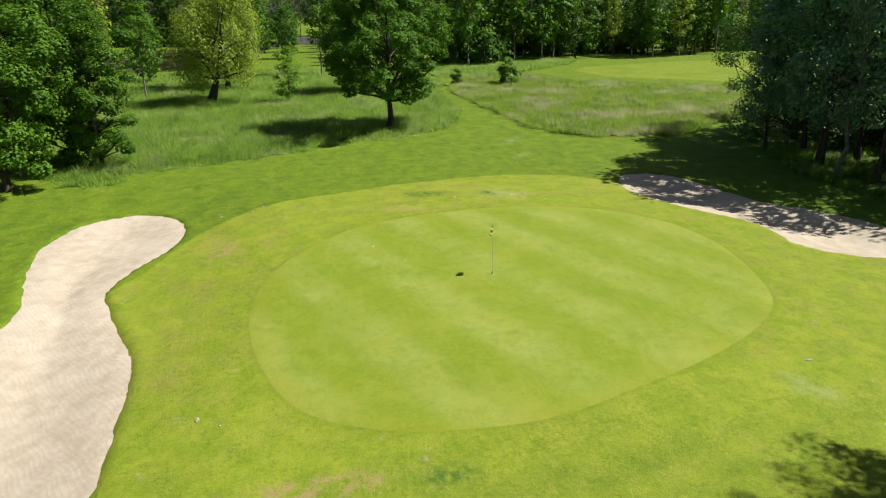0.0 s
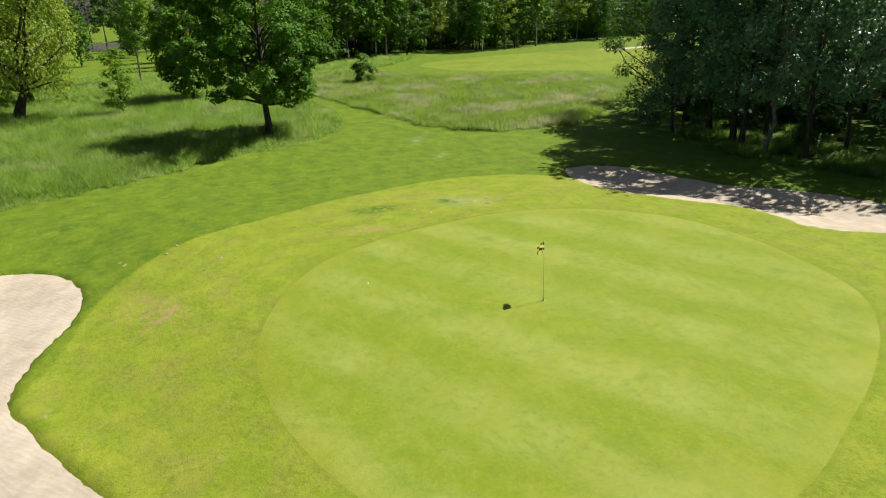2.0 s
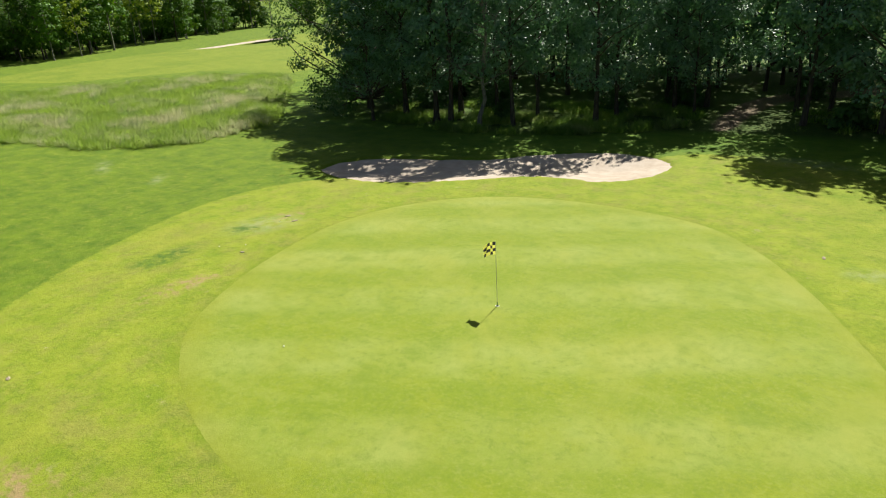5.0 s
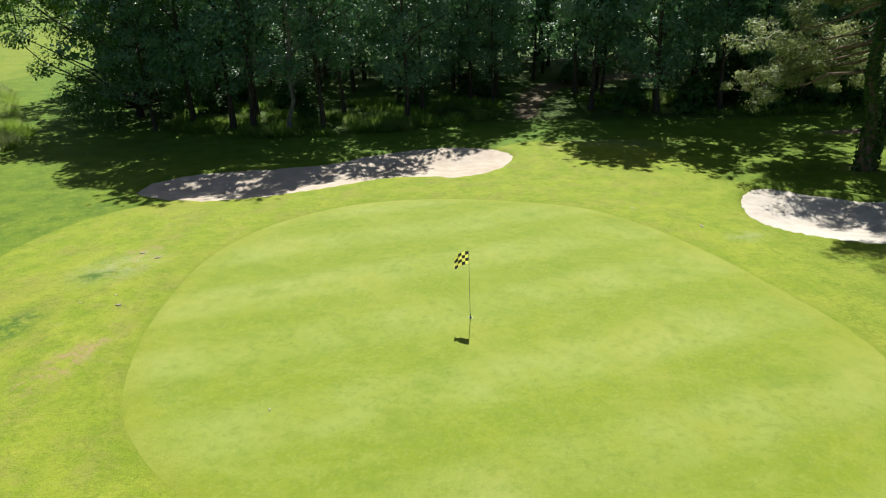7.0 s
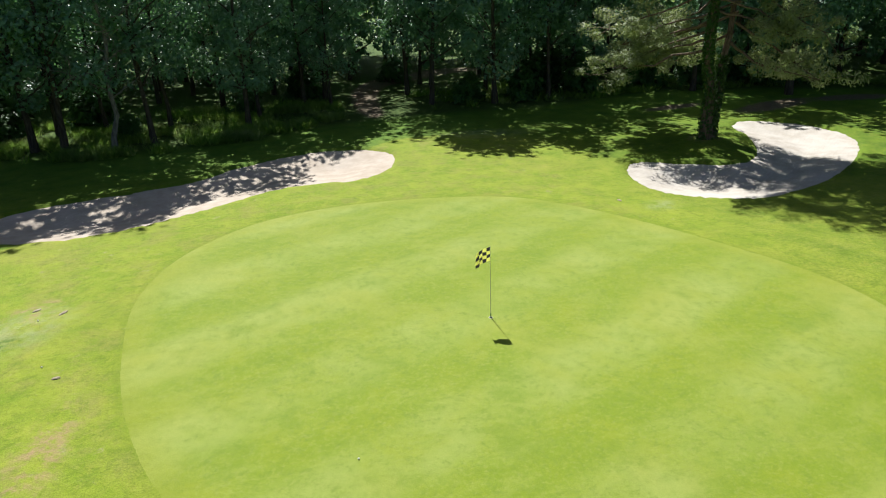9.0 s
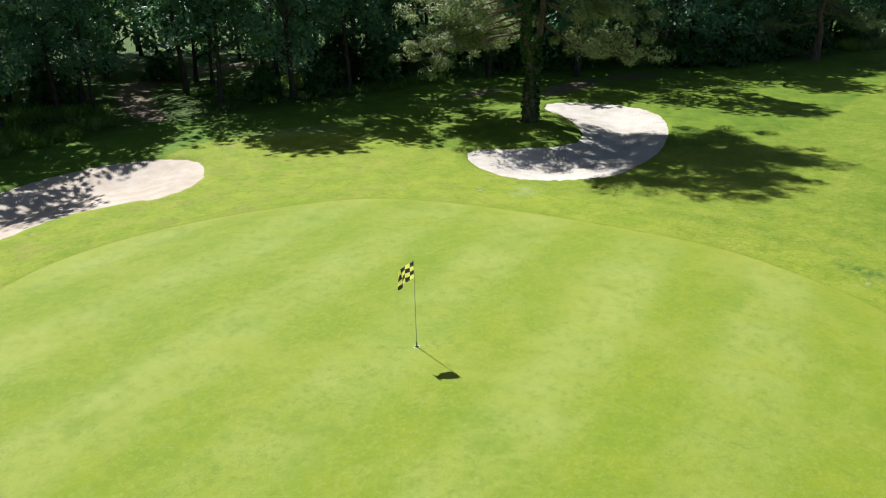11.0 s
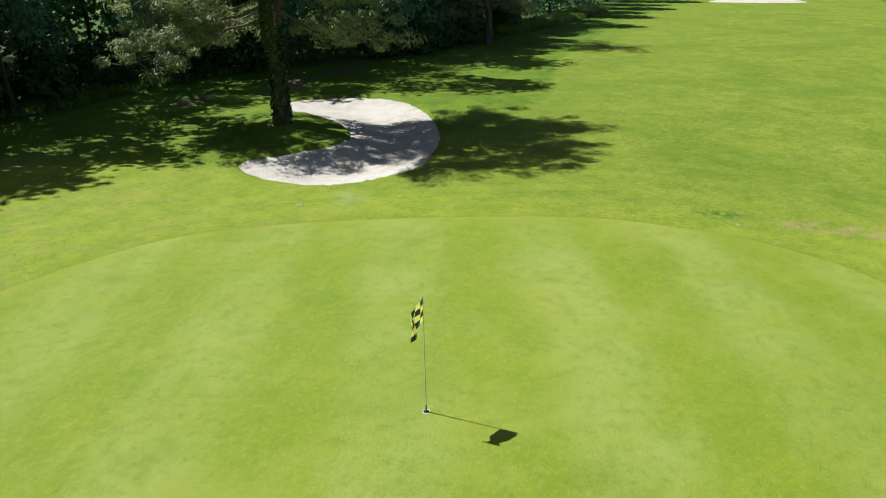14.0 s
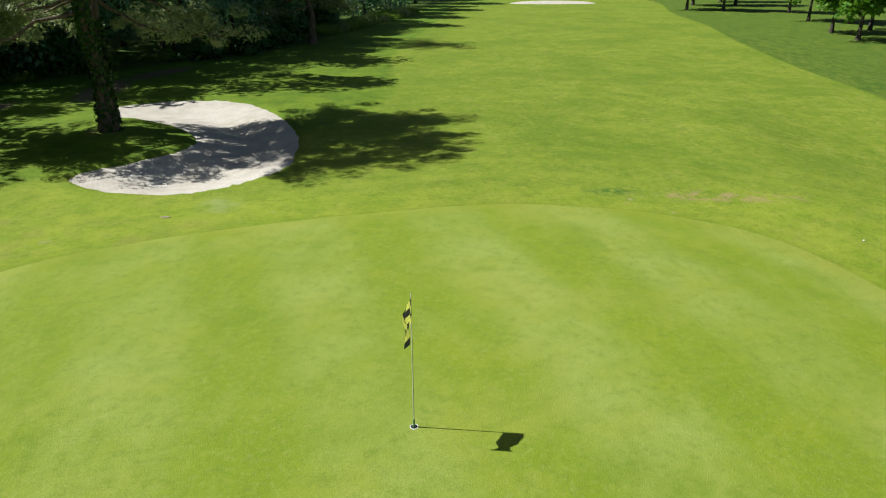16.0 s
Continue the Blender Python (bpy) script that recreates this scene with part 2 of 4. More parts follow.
def tall_grass_material(name, green_a, green_b, straw, amount):
    k = Nodes(name)
    tone = k.mix(k.island(), green_a, green_b)
    mix = k.span(k.calc("ADD", k.noise(0.22, 4, 0.65, k.stretch(1, 1, 0)), k.calc("MULTIPLY", k.island(), 0.10)), 0.66 - amount, 0.78 - amount * 0.5, 0, 0.9)
    tone = k.mix(mix, tone, straw)
    tone = k.mix(k.span(k.noise(0.45, 6, 0.72, k.stretch(1, 1, 0)), 0.50, 0.60, 0, 0.8), tone, k.mix(0.7, tone, (0.085, 0.185, 0.034)))
    k.finish(tone, 0.6, 0.25)
    glow = k.tree.nodes.new("ShaderNodeBsdfTranslucent")
    k.put(glow.inputs["Color"], tone)
    both = k.tree.nodes.new("ShaderNodeMixShader")
    both.inputs[0].default_value = 0.58
    k.tree.links.new(k.bsdf.outputs[0], both.inputs[1])
    k.tree.links.new(glow.outputs[0], both.inputs[2])
    k.tree.links.new(both.outputs[0], k.tree.nodes["Material Output"].inputs["Surface"])
    return k.mat


def water_material():
    k = Nodes("pond_water")
    k.bump(k.noise(1.2, 3), 0.15, 0.05)
    weed = k.mix(k.span(k.noise(0.09, 5, 0.65, k.stretch(1, 2.5, 1)), 0.45, 0.62), (0.030, 0.028, 0.014), (0.085, 0.072, 0.034))
    return k.finish(weed, k.span(k.noise(0.09, 5, 0.65, k.stretch(1, 2.5, 1)), 0.45, 0.62, 0.06, 0.3), 0.4)


def plain(name, color, rough=0.5, gloss=0.4, metal=0.0, spread=0.15):
    k = Nodes(name)
    worn = k.mix(k.span(k.noise(14, 4), 0.4, 0.75), color, tuple(c * (1 - spread) for c in color))
    return k.finish(worn, rough, gloss, metal)


GRASS, GREEN, SAND, WHITE_SAND = ground_material(), green_material(), sand_material("bunker_sand", 1.0), sand_material("white_bunker_sand", 1.10)
WATER = water_material()
MEADOW = tall_grass_material("meadow_grass", (0.125, 0.250, 0.020), (0.370, 0.520, 0.100), (0.42, 0.49, 0.18), 0.13)
HEATH = tall_grass_material("seeding_grass", (0.190, 0.315, 0.026), (0.320, 0.430, 0.066), (0.48, 0.46, 0.27), 0.16)
OAK_LEAF = leaf_material("oak_leaves", (0.036, 0.105, 0.008), (0.090, 0.205, 0.016), (0.15, 0.30, 0.012), 0.24, 0.5, 0.1)
WILLOW_LEAF = leaf_material("willow_leaves", (0.170, 0.255, 0.026), (0.290, 0.380, 0.045), (0.32, 0.42, 0.03), 0.42, 0.5, 0.25)
# brighter and bluer: the haze against the sun is put into this leaf colour
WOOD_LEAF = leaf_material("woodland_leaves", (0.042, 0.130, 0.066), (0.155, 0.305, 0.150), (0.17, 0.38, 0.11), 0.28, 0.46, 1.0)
# darker copy with the shade of the wood's corner and undergrowth in its colour
SHADED_LEAF = leaf_material("shaded_leaves", (0.018, 0.066, 0.012), (0.075, 0.170, 0.030), (0.12, 0.28, 0.03), 0.20, 0.5, 0.35)
YOUNG_LEAF = leaf_material("young_leaves", (0.080, 0.180, 0.014), (0.190, 0.340, 0.030), (0.24, 0.42, 0.03), 0.40, 0.5, 0.15)
ALDER_LEAF = leaf_material("alder_leaves", (0.018, 0.066, 0.006), (0.112, 0.225, 0.018), (0.15, 0.30, 0.014), 0.22, 0.5, 0.12)
ASH_LEAF = leaf_material("ash_leaves", (0.024, 0.070, 0.010), (0.082, 0.170, 0.018), (0.13, 0.26, 0.016), 0.20, 0.6, 0.1)
FRESH_LEAF = leaf_material("fresh_leaves", (0.040, 0.110, 0.008), (0.125, 0.250, 0.020), (0.18, 0.34, 0.016), 0.26, 0.5, 0.14)
NEEDLE = leaf_material("pine_needles", (0.150, 0.195, 0.075), (0.330, 0.380, 0.165), (0.36, 0.43, 0.15), 0.40, 0.5, 0.4)
IVY_LEAF = leaf_material("ivy_leaves", (0.022, 0.062, 0.009), (0.070, 0.145, 0.020), (0.06, 0.12, 0.01), 0.15, 0.4, 0.35)
BARK = bark_material("grey_brown_bark", (0.035, 0.029, 0.022), (0.10, 0.085, 0.066))
PINE_BARK = bark_material("pine_bark", (0.070, 0.052, 0.040), (0.23, 0.165, 0.125))
PALE_BARK = bark_material("pale_bark", (0.10, 0.095, 0.08), (0.26, 0.25, 0.22))


# ---- the lie of the land ----
def smooth(a, b, x):
    k = np.clip((x - a) / (b - a), 0, 1)
    return k * k * (3 - 2 * k)


def terrain(x, y):
    """The ground's height before bunkers and pond are cut: a low plateau for the green, rising gently to the west."""
    x, y = np.asarray(x, float), np.asarray(y, float)
    r = np.hypot(x, y - 1)
    z = -0.06 * smooth(8, 18, r) - 0.28 * smooth(-6, 7, x - 0.5 * y) * smooth(5, 14, r)
    z = z + 0.18 * np.exp(-((x + 11.5) ** 2 / 30 + (y - 3) ** 2 / 60))
    z = z + 0.025 * np.clip(-x - 22, 0, 56) * smooth(20, 30, -x)
    z = z - 0.24 * np.exp(-((x - 14) ** 2 + (y - 9.5) ** 2) / 34)
    z = z + 0.22 * np.exp(-((x - 17.6) ** 2 + (y - 15.2) ** 2) / 4.5)
    return z - 0.40 * smooth(-9, -15, y) * smooth(-22, -14, x) * smooth(30, 18, x)


def closed_curve(points, steps=8):
    """A smooth closed line through a few plan points."""
    p = np.array(points, float)
    t = np.linspace(0, 1, steps, endpoint=False)[:, None]
    out = []
    for i in range(len(p)):
        a, b, c, d = p[i - 1], p[i], p[(i + 1) % len(p)], p[(i + 2) % len(p)]
        out.append(0.5 * (2 * b + (c - a) * t + (2 * a - 5 * b + 4 * c - d) * t**2 + (3 * b - a - 3 * c + d) * t**3))
    return np.concatenate(out)


def inside(x, y, line, reach=4.0):
    """How far inside a closed line each point lies, in metres; negative outside; cut off at reach."""
    x, y = np.asarray(x, float), np.asarray(y, float)
    out = np.full(x.shape, -reach)
    lo, hi = line.min(0) - reach, line.max(0) + reach
    near = (x > lo[0]) & (x < hi[0]) & (y > lo[1]) & (y < hi[1])
    if not near.any():
        return out
    px, py = x[near], y[near]
    best, odd = np.full(px.shape, 1e9), np.zeros(px.shape, bool)
    for a, b in zip(line, np.roll(line, -1, 0)):
        d = b - a
        h = np.clip(((px - a[0]) * d[0] + (py - a[1]) * d[1]) / (d @ d + 1e-12), 0, 1)
        best = np.minimum(best, (px - a[0] - h * d[0]) ** 2 + (py - a[1] - h * d[1]) ** 2)
        if d[1] != 0:
            odd ^= ((a[1] > py) != (b[1] > py)) & (px < d[0] * (py - a[1]) / d[1] + a[0])
    out[near] = np.clip(np.sqrt(best) * np.where(odd, 1, -1), -reach, reach)
    return out


def ripple(x, y, size, seed=0.0):
    """Cheap smooth unevenness in -1..1."""
    u, v = np.asarray(x) / size + seed, np.asarray(y) / size - seed * 1.7
    return (np.sin(u * 1.9 + 1.3 * np.sin(v * 1.1 + seed)) + np.sin(v * 2.3 + 1.7 * np.sin(u * 0.8)) + np.sin((u + v) * 3.7 + 2 * np.sin(u * 2.1 - v))) / 3


GREEN_LINE = closed_curve([(2, -9.6), (-1.5, -9.3), (-5, -7.7), (-7.7, -5.2), (-9, -2), (-9.5, 1.5), (-9.4, 4.8), (-8.2, 7.9), (-5.7, 10.3), (-2.6, 11.1),
                           (1, 10.8), (4.4, 9.8), (6.5, 7.8), (8.2, 5), (9.4, 2.3), (10.4, -0.3), (10.6, -2.6), (10.2, -5.3), (8.7, -7.6), (5.6, -9)])
WEST_BUNKER = closed_curve([(-10.8, -14.3), (-13.4, -15.5), (-14.3, -17.7), (-12.9, -20), (-9.6, -20.9), (-5.7, -20.3), (-1.1, -19), (3, -19.2), (8, -19.2), (12, -18),
                            (14.3, -15), (13.3, -12.9), (11.3, -12.5), (9, -12.7), (4.3, -13.3), (0.9, -14.7), (-1.8, -15.8), (-3.2, -16.1), (-5.4, -15.6), (-8.1, -14.5)])
NORTH_BUNKER = closed_curve([(-16.6, 12.8), (-16.7, 14.4), (-15.3, 15.9), (-13, 16.6), (-10.7, 17), (-8.4, 17.7), (-6.4, 19.3), (-4.1, 20.5), (-1.7, 20.9),
                             (0.3, 20.3), (1.3, 18.9), (1, 17), (0, 15.5), (-1.4, 14.7), (-3.3, 15), (-5, 14.6), (-6.9, 13.5), (-8.7, 12.5), (-10.8, 11.6),
                             (-13.2, 11.4), (-15.2, 11.9)])
EAST_BUNKER = closed_curve([(12.1, 13.5), (12.9, 13.7), (14.2, 13), (15.8, 12.1), (17.2, 11.7), (18.6, 12.4), (19.8, 14.1), (20.7, 15.9), (21.1, 17.5),
                            (22.4, 18.7), (24.2, 17.9), (25.3, 15.8), (25.2, 13.5), (23.9, 11.5), (22, 9.9), (19.2, 8.2), (16.8, 7.4), (14.6, 7.1),
                            (12.9, 7.7), (11.5, 8.8), (11, 10.1), (11.2, 12)])
FAR_EAST_BUNKER = closed_curve([(107, 3), (106, -3), (107.5, -10), (112, -9), (114, -3), (111, 2)])
FAR_WEST_BUNKER = closed_curve([(-90.8, 67), (-91.4, 76), (-92.8, 88), (-93.6, 98), (-96, 98), (-95, 87), (-93.6, 76), (-92.6, 68)])
BUNKERS = [WEST_BUNKER, NORTH_BUNKER, EAST_BUNKER, FAR_WEST_BUNKER]
APRON_LINE = closed_curve([(-2, -16.4), (-9.4, -13.4), (-13.4, -10.2), (-15.5, -5.6), (-16.9, -1.4), (-17.8, 3.8), (-17.4, 7.8), (-14.9, 10.9), (-9, 13), (-4, 15), (2, 21.5), (9, 20), (11.5, 13), (11, 9), (11.5, 2), (12, -5), (13, -12), (16, -24), (4, -24)])
FAIRWAY_LINE = closed_curve([(8, 16), (24, 6), (45, 9), (80, 10), (125, 12), (160, 0), (120, -19), (88, -18.3), (72, -19), (56, -18.2), (41, -18), (29, -18.6), (18, -17.6), (6, -18), (2, 0)])
WEST_MEADOW = closed_curve([(-20.4, -23), (-23.6, -19.8), (-25, -16.6), (-26.2, -12.9), (-29, -8.4), (-31.4, -3.9), (-33.8, 2.1), (-38.6, 5.4), (-46, 7),
                            (-60, 7.5), (-74, 9), (-92, 5), (-100, -12), (-96, -36), (-70, -42), (-40, -38)])
NORTH_MEADOW = closed_curve([(-62, 9), (-49, 9.8), (-43, 10.9), (-35.7, 11.4), (-31.4, 13.7), (-29.4, 17.6), (-29.8, 24), (-33.8, 29), (-39, 36), (-47, 45),
                             (-57, 42), (-63.5, 33.5), (-66.5, 27), (-74, 23), (-73, 12)])
WEST_FAIRWAY = closed_curve([(-49, 49), (-62, 48), (-72, 34), (-86, 34), (-94, 52), (-96, 75), (-100, 100), (-88, 120), (-70, 100), (-55, 70)])
WOODS_LINE = closed_curve([(-27, 32), (-14, 25), (-6, 25), (1, 27), (8, 27), (14, 27), (24, 29), (34, 24.5), (46, 18), (60, 17), (90, 16), (130, 14), (140, 60), (60, 90), (0, 90), (-44, 74)])
TRAIL_LINE = closed_curve([(1.6, 29), (3.0, 28.5), (3.8, 34), (5.6, 40), (10, 43), (16, 46), (14, 48), (6, 44.5), (3.0, 41), (1.7, 35)])
POND_LINE = closed_curve([(-106, -34), (-109, -29), (-130, -27), (-165, -26), (-205, -22), (-216, -16), (-222, 4), (-260, 10), (-300, 0), (-300, -22),
                          (-240, -27), (-206, -34), (-200, -70), (-170, -95), (-120, -80), (-104, -60)])


def axis(lo, hi, step, reach, grow=1.09):
    """Grid lines: fine from lo to hi, then wider and wider out to reach."""
    out, d = list(np.arange(lo, hi + step / 2, step)), step
    while out[-1] < reach:
        d *= grow
        out.append(out[-1] + d)
    d = step
    while out[0] > -reach:
        d *= grow
        out.insert(0, out[0] - d)
    return np.array(out)


def sheet(name, xs, ys, height, material, keep=None, attributes=()):
    """A grid mesh over xs and ys; keep picks the corners whose squares stay."""
    gx, gy = np.meshgrid(xs, ys, indexing="ij")
    index = np.arange(gx.size).reshape(gx.shape)
    quads = np.stack([index[:-1, :-1], index[1:, :-1], index[1:, 1:], index[:-1, 1:]], -1).reshape(-1, 4)
    gx, gy = gx.ravel(), gy.ravel()
    if keep is not None:
        quads = quads[keep(gx, gy)[quads].any(1)]
        used, flat = np.unique(quads, return_inverse=True)
        quads, gx, gy = flat.reshape(-1, 4), gx[used], gy[used]
    mesh = mesh_of(name, np.stack([gx, gy, height(gx, gy)], -1), quads, material, True)
    for key, field in attributes:
        mesh.attributes.new(key, "FLOAT", "POINT").data.foreach_set("value", field(gx, gy).astype(np.float32))
    return mesh


def mesh_of(name, verts, faces, material, soft=False):
    """A mesh from arrays: faces all with the same number of corners."""
    verts, faces = np.asarray(verts, np.float32), np.asarray(faces, np.int32)
    mesh = bpy.data.meshes.new(name)
    mesh.vertices.add(len(verts))
    mesh.vertices.foreach_set("co", verts.ravel())
    mesh.loops.add(faces.size)
    mesh.loops.foreach_set("vertex_index", faces.ravel())
    mesh.polygons.add(len(faces))
    mesh.polygons.foreach_set("loop_start", np.arange(0, faces.size, faces.shape[1], dtype=np.int32))
    mesh.polygons.foreach_set("use_smooth", np.full(len(faces), soft))
    mesh.update(calc_edges=True)
    mesh.validate()
    mesh.materials.append(material)
    return mesh


def bunker_depth(x, y):
    d = np.full(np.shape(x), -4.0)
    for line in BUNKERS:
        d = np.maximum(d, inside(x, y, line))
    return d + 0.13 + 0.05 * ripple(x, y, 0.5) + 0.03 * ripple(x, y, 0.17, 3.0)


def ground_height(x, y):
    z = terrain(x, y) + 0.03 * ripple(x, y, 5.0, 1.0) * smooth(11, 16, np.hypot(x, y))
    d = bunker_depth(x, y)
    z = z + 0.03 * smooth(-0.9, -0.1, d) - np.clip(0.9 * d, 0, 1.1)
    return z - 1.6 * smooth(-3, 3, inside(x, y, POND_LINE))


SCARS = ((-6.3, -11.8, 2.4, 1.3, 0.3), (12.3, -7.2, 0.6, 2.9, 0.1), (-12.2, 4.5, 1.2, 0.9, 0.8), (-10.6, -2.6, 0.7, 2.4, -0.2), (17.7, 15.6, 1.0, 0.9, 0))
PALE_SPOTS = ((7.2, 21.2, 3.2, 1.1, -0.15), (10.0, 7.4, 1.1, 0.7, 0.4), (-12.5, 3.4, 2.0, 1.4, 0.9), (-30, 8.6, 0.5, 2.2, 0.9), (-24.5, 8.0, 0.4, 1.4, 0.6))
LUSH_SPOTS = ((12.3, -3.9, 0.5, 1.0, 0.1), (9.7, -5.1, 0.5, 0.9, 0.2), (-13.5, -1, 0.9, 1.6, -0.2), (-12.9, 2.6, 0.9, 0.5, 0.4))


LITTER = ((27.5, 21.8, 5.5, 1.7, 0.25), (33.5, 21.6, 4.5, 1.5, -0.2), (21.5, 24.0, 3.5, 1.0, 0.1))


def spots(x, y, ovals):
    """1 inside ovals of centre, half-axes and turn, fading outwards."""
    out = np.zeros(np.shape(x))
    for cx, cy, rx, ry, a in ovals:
        u, v = (x - cx) * math.cos(a) + (y - cy) * math.sin(a), (y - cy) * math.cos(a) - (x - cx) * math.sin(a)
        out = np.maximum(out, 1 - smooth(0.3, 1.2, np.hypot(u / rx, v / ry)))
    return out


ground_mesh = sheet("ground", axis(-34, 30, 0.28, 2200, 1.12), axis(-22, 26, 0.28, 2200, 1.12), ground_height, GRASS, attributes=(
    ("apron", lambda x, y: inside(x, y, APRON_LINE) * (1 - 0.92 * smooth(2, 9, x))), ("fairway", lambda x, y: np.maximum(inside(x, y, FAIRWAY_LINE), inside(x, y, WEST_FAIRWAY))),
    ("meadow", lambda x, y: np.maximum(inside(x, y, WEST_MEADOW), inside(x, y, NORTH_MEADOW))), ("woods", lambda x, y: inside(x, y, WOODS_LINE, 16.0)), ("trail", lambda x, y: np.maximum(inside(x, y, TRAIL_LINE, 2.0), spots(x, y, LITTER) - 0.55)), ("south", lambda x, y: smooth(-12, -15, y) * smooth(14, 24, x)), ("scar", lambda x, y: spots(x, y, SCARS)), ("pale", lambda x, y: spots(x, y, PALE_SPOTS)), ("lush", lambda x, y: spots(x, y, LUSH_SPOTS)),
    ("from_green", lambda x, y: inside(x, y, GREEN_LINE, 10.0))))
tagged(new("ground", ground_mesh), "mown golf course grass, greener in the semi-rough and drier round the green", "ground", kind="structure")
green_mesh = sheet("putting_green", np.arange(-11, 11.3, 0.25), np.arange(-11, 12.8, 0.25),
                   lambda x, y: terrain(x, y) + np.clip(0.1 * inside(x, y, GREEN_LINE), -0.04, 0.018), GREEN,
                   lambda x, y: inside(x, y, GREEN_LINE) > -0.3, (("edge", lambda x, y: inside(x, y, GREEN_LINE)),))
tagged(new("putting_green", green_mesh), "closely mown bright putting green with pale mowing stripes", "putting green", kind="structure")


def sand_sheet(line, step, label, material=SAND, heaped=False):
    lo, hi = line.min(0) - 0.5, line.max(0) + 0.5

    def height(x, y):
        d = inside(x, y, line)
        if heaped:
            return terrain(x, y) - 0.08 + 0.25 * smooth(-0.3, 1.2, d)
        return terrain(x, y) - 0.075 - 0.34 * smooth(0.0, 3.0, d) + 0.025 * ripple(x, y, 0.6, 2.0) + 0.012 * ripple(x, y, 0.2, 5.0)

    mesh = sheet("sand_bunker", np.arange(lo[0], hi[0] + step, step), np.arange(lo[1], hi[1] + step, step), height, material, lambda x, y: inside(x, y, line) > -0.3)
    return tagged(new("sand_bunker", mesh), label, "sand bunker", kind="structure")


sand_sheet(WEST_BUNKER, 0.2, "large kidney-shaped bunker of raked pale sand in full sun")
sand_sheet(NORTH_BUNKER, 0.2, "long low bunker of pale sand under dappled tree shade")
sand_sheet(EAST_BUNKER, 0.2, "curved pale sand bunker wrapped round a grass spur with a pine", WHITE_SAND)
sand_sheet(FAR_EAST_BUNKER, 0.5, "small pale sand bunker at the end of the fairway", WHITE_SAND, True)
sand_sheet(FAR_WEST_BUNKER, 0.5, "narrow pale sand bunker beyond the far fairway")
pond = sheet("pond", np.linspace(-335, -100, 40), np.linspace(-145, 10, 40), lambda x, y: 0 * x + 0.75, WATER, lambda x, y: inside(x, y, POND_LINE) > -2.5)
tagged(new("pond", pond), "still brown pond behind the meadow trees", "pond", kind="structure")


# ---- plants ----
def part(name, mesh, parent, label=""):
    ob = new(name, mesh)
    ob.parent = parent
    return tagged(ob, label)


def tubes(paths, sides=6):
    """Tapered round limbs: each path is rows of x, y, z, radius."""
    verts, faces, base = [], [], 0
    for path in paths:
        p = np.array(path, float)
        ahead = np.gradient(p[:, :3], axis=0)
        ahead /= np.linalg.norm(ahead, axis=1)[:, None] + 1e-9
        ref = np.array([0.31, 0.95, 0.05]) if abs(ahead[0, 2]) > 0.6 else np.array([0.05, 0.1, 1.0])
        u = np.cross(ahead, ref)
        u /= np.linalg.norm(u, axis=1)[:, None] + 1e-9
        v = np.cross(ahead, u)
        for k in range(sides):
            a = 2 * math.pi * k / sides
            verts.append(p[:, :3] + p[:, 3:4] * (u * math.cos(a) + v * math.sin(a)))
        n = len(p)
        for k in range(sides):
            k2 = (k + 1) % sides
            for i in range(n - 1):
                faces.append((base + k * n + i, base + k2 * n + i, base + k2 * n + i + 1, base + k * n + i + 1))
        base += sides * n
    return np.concatenate(verts), np.array(faces)


def limb(rng, a, b, r0, r1, bow=0.12, rows=6, shake=0.018):
    """A crooked limb from a to b."""
    a, b = np.array(a, float), np.array(b, float)
    t = np.linspace(0, 1, rows)[:, None]
    size = np.linalg.norm(b - a)
    off = rng.normal(0, bow * size, 3) * [1, 1, 0.5]
    p = a + (b - a) * t + off * np.sin(math.pi * t) + rng.normal(0, shake * size, (rows, 3)) * np.sin(math.pi * t)
    return np.concatenate([p, r0 + (r1 - r0) * t**0.8], 1)


def leaves(rng, centres, radii, per, size, flat=0.65, droop=0.0, long=1.5, heart=(0, 0, 0), rise=0.45):
    """Folded leaf blades scattered through clumps, denser towards each clump's skin."""
    n = len(centres) * per
    c, r = np.repeat(centres, per, 0), np.repeat(radii, per)[:, None]
    d = rng.normal(0, 1, (n, 3))
    d /= np.linalg.norm(d, axis=1)[:, None]
    p = c + d * r * rng.uniform(0.25, 1.0, (n, 1)) ** 0.6 * [1, 1, flat]
    p[:, 2] -= droop * rng.uniform(0, 1, n) * r[:, 0]
    out = p - np.array(heart)
    out /= np.linalg.norm(out, axis=1)[:, None] + 1e-6
    normal = 0.45 * out + 0.75 * d + rng.normal(0, 0.36, (n, 3)) + [0, 0, rise]
    normal /= np.linalg.norm(normal, axis=1)[:, None]
    side = np.cross(normal, rng.normal(0, 1, (n, 3)) + [0, 0, -droop * 3])
    side /= np.linalg.norm(side, axis=1)[:, None] + 1e-6
    tip = np.cross(normal, side)
    s = size * rng.uniform(0.6, 1.35, (n, 1))
    verts = np.stack([p - tip * s * long * 0.5, p + side * s * 0.5 - normal * s * 0.12, p + tip * s * long * 0.5, p - side * s * 0.5 - normal * s * 0.12], 1)
    return verts.reshape(-1, 3), np.arange(4 * n).reshape(-1, 4)


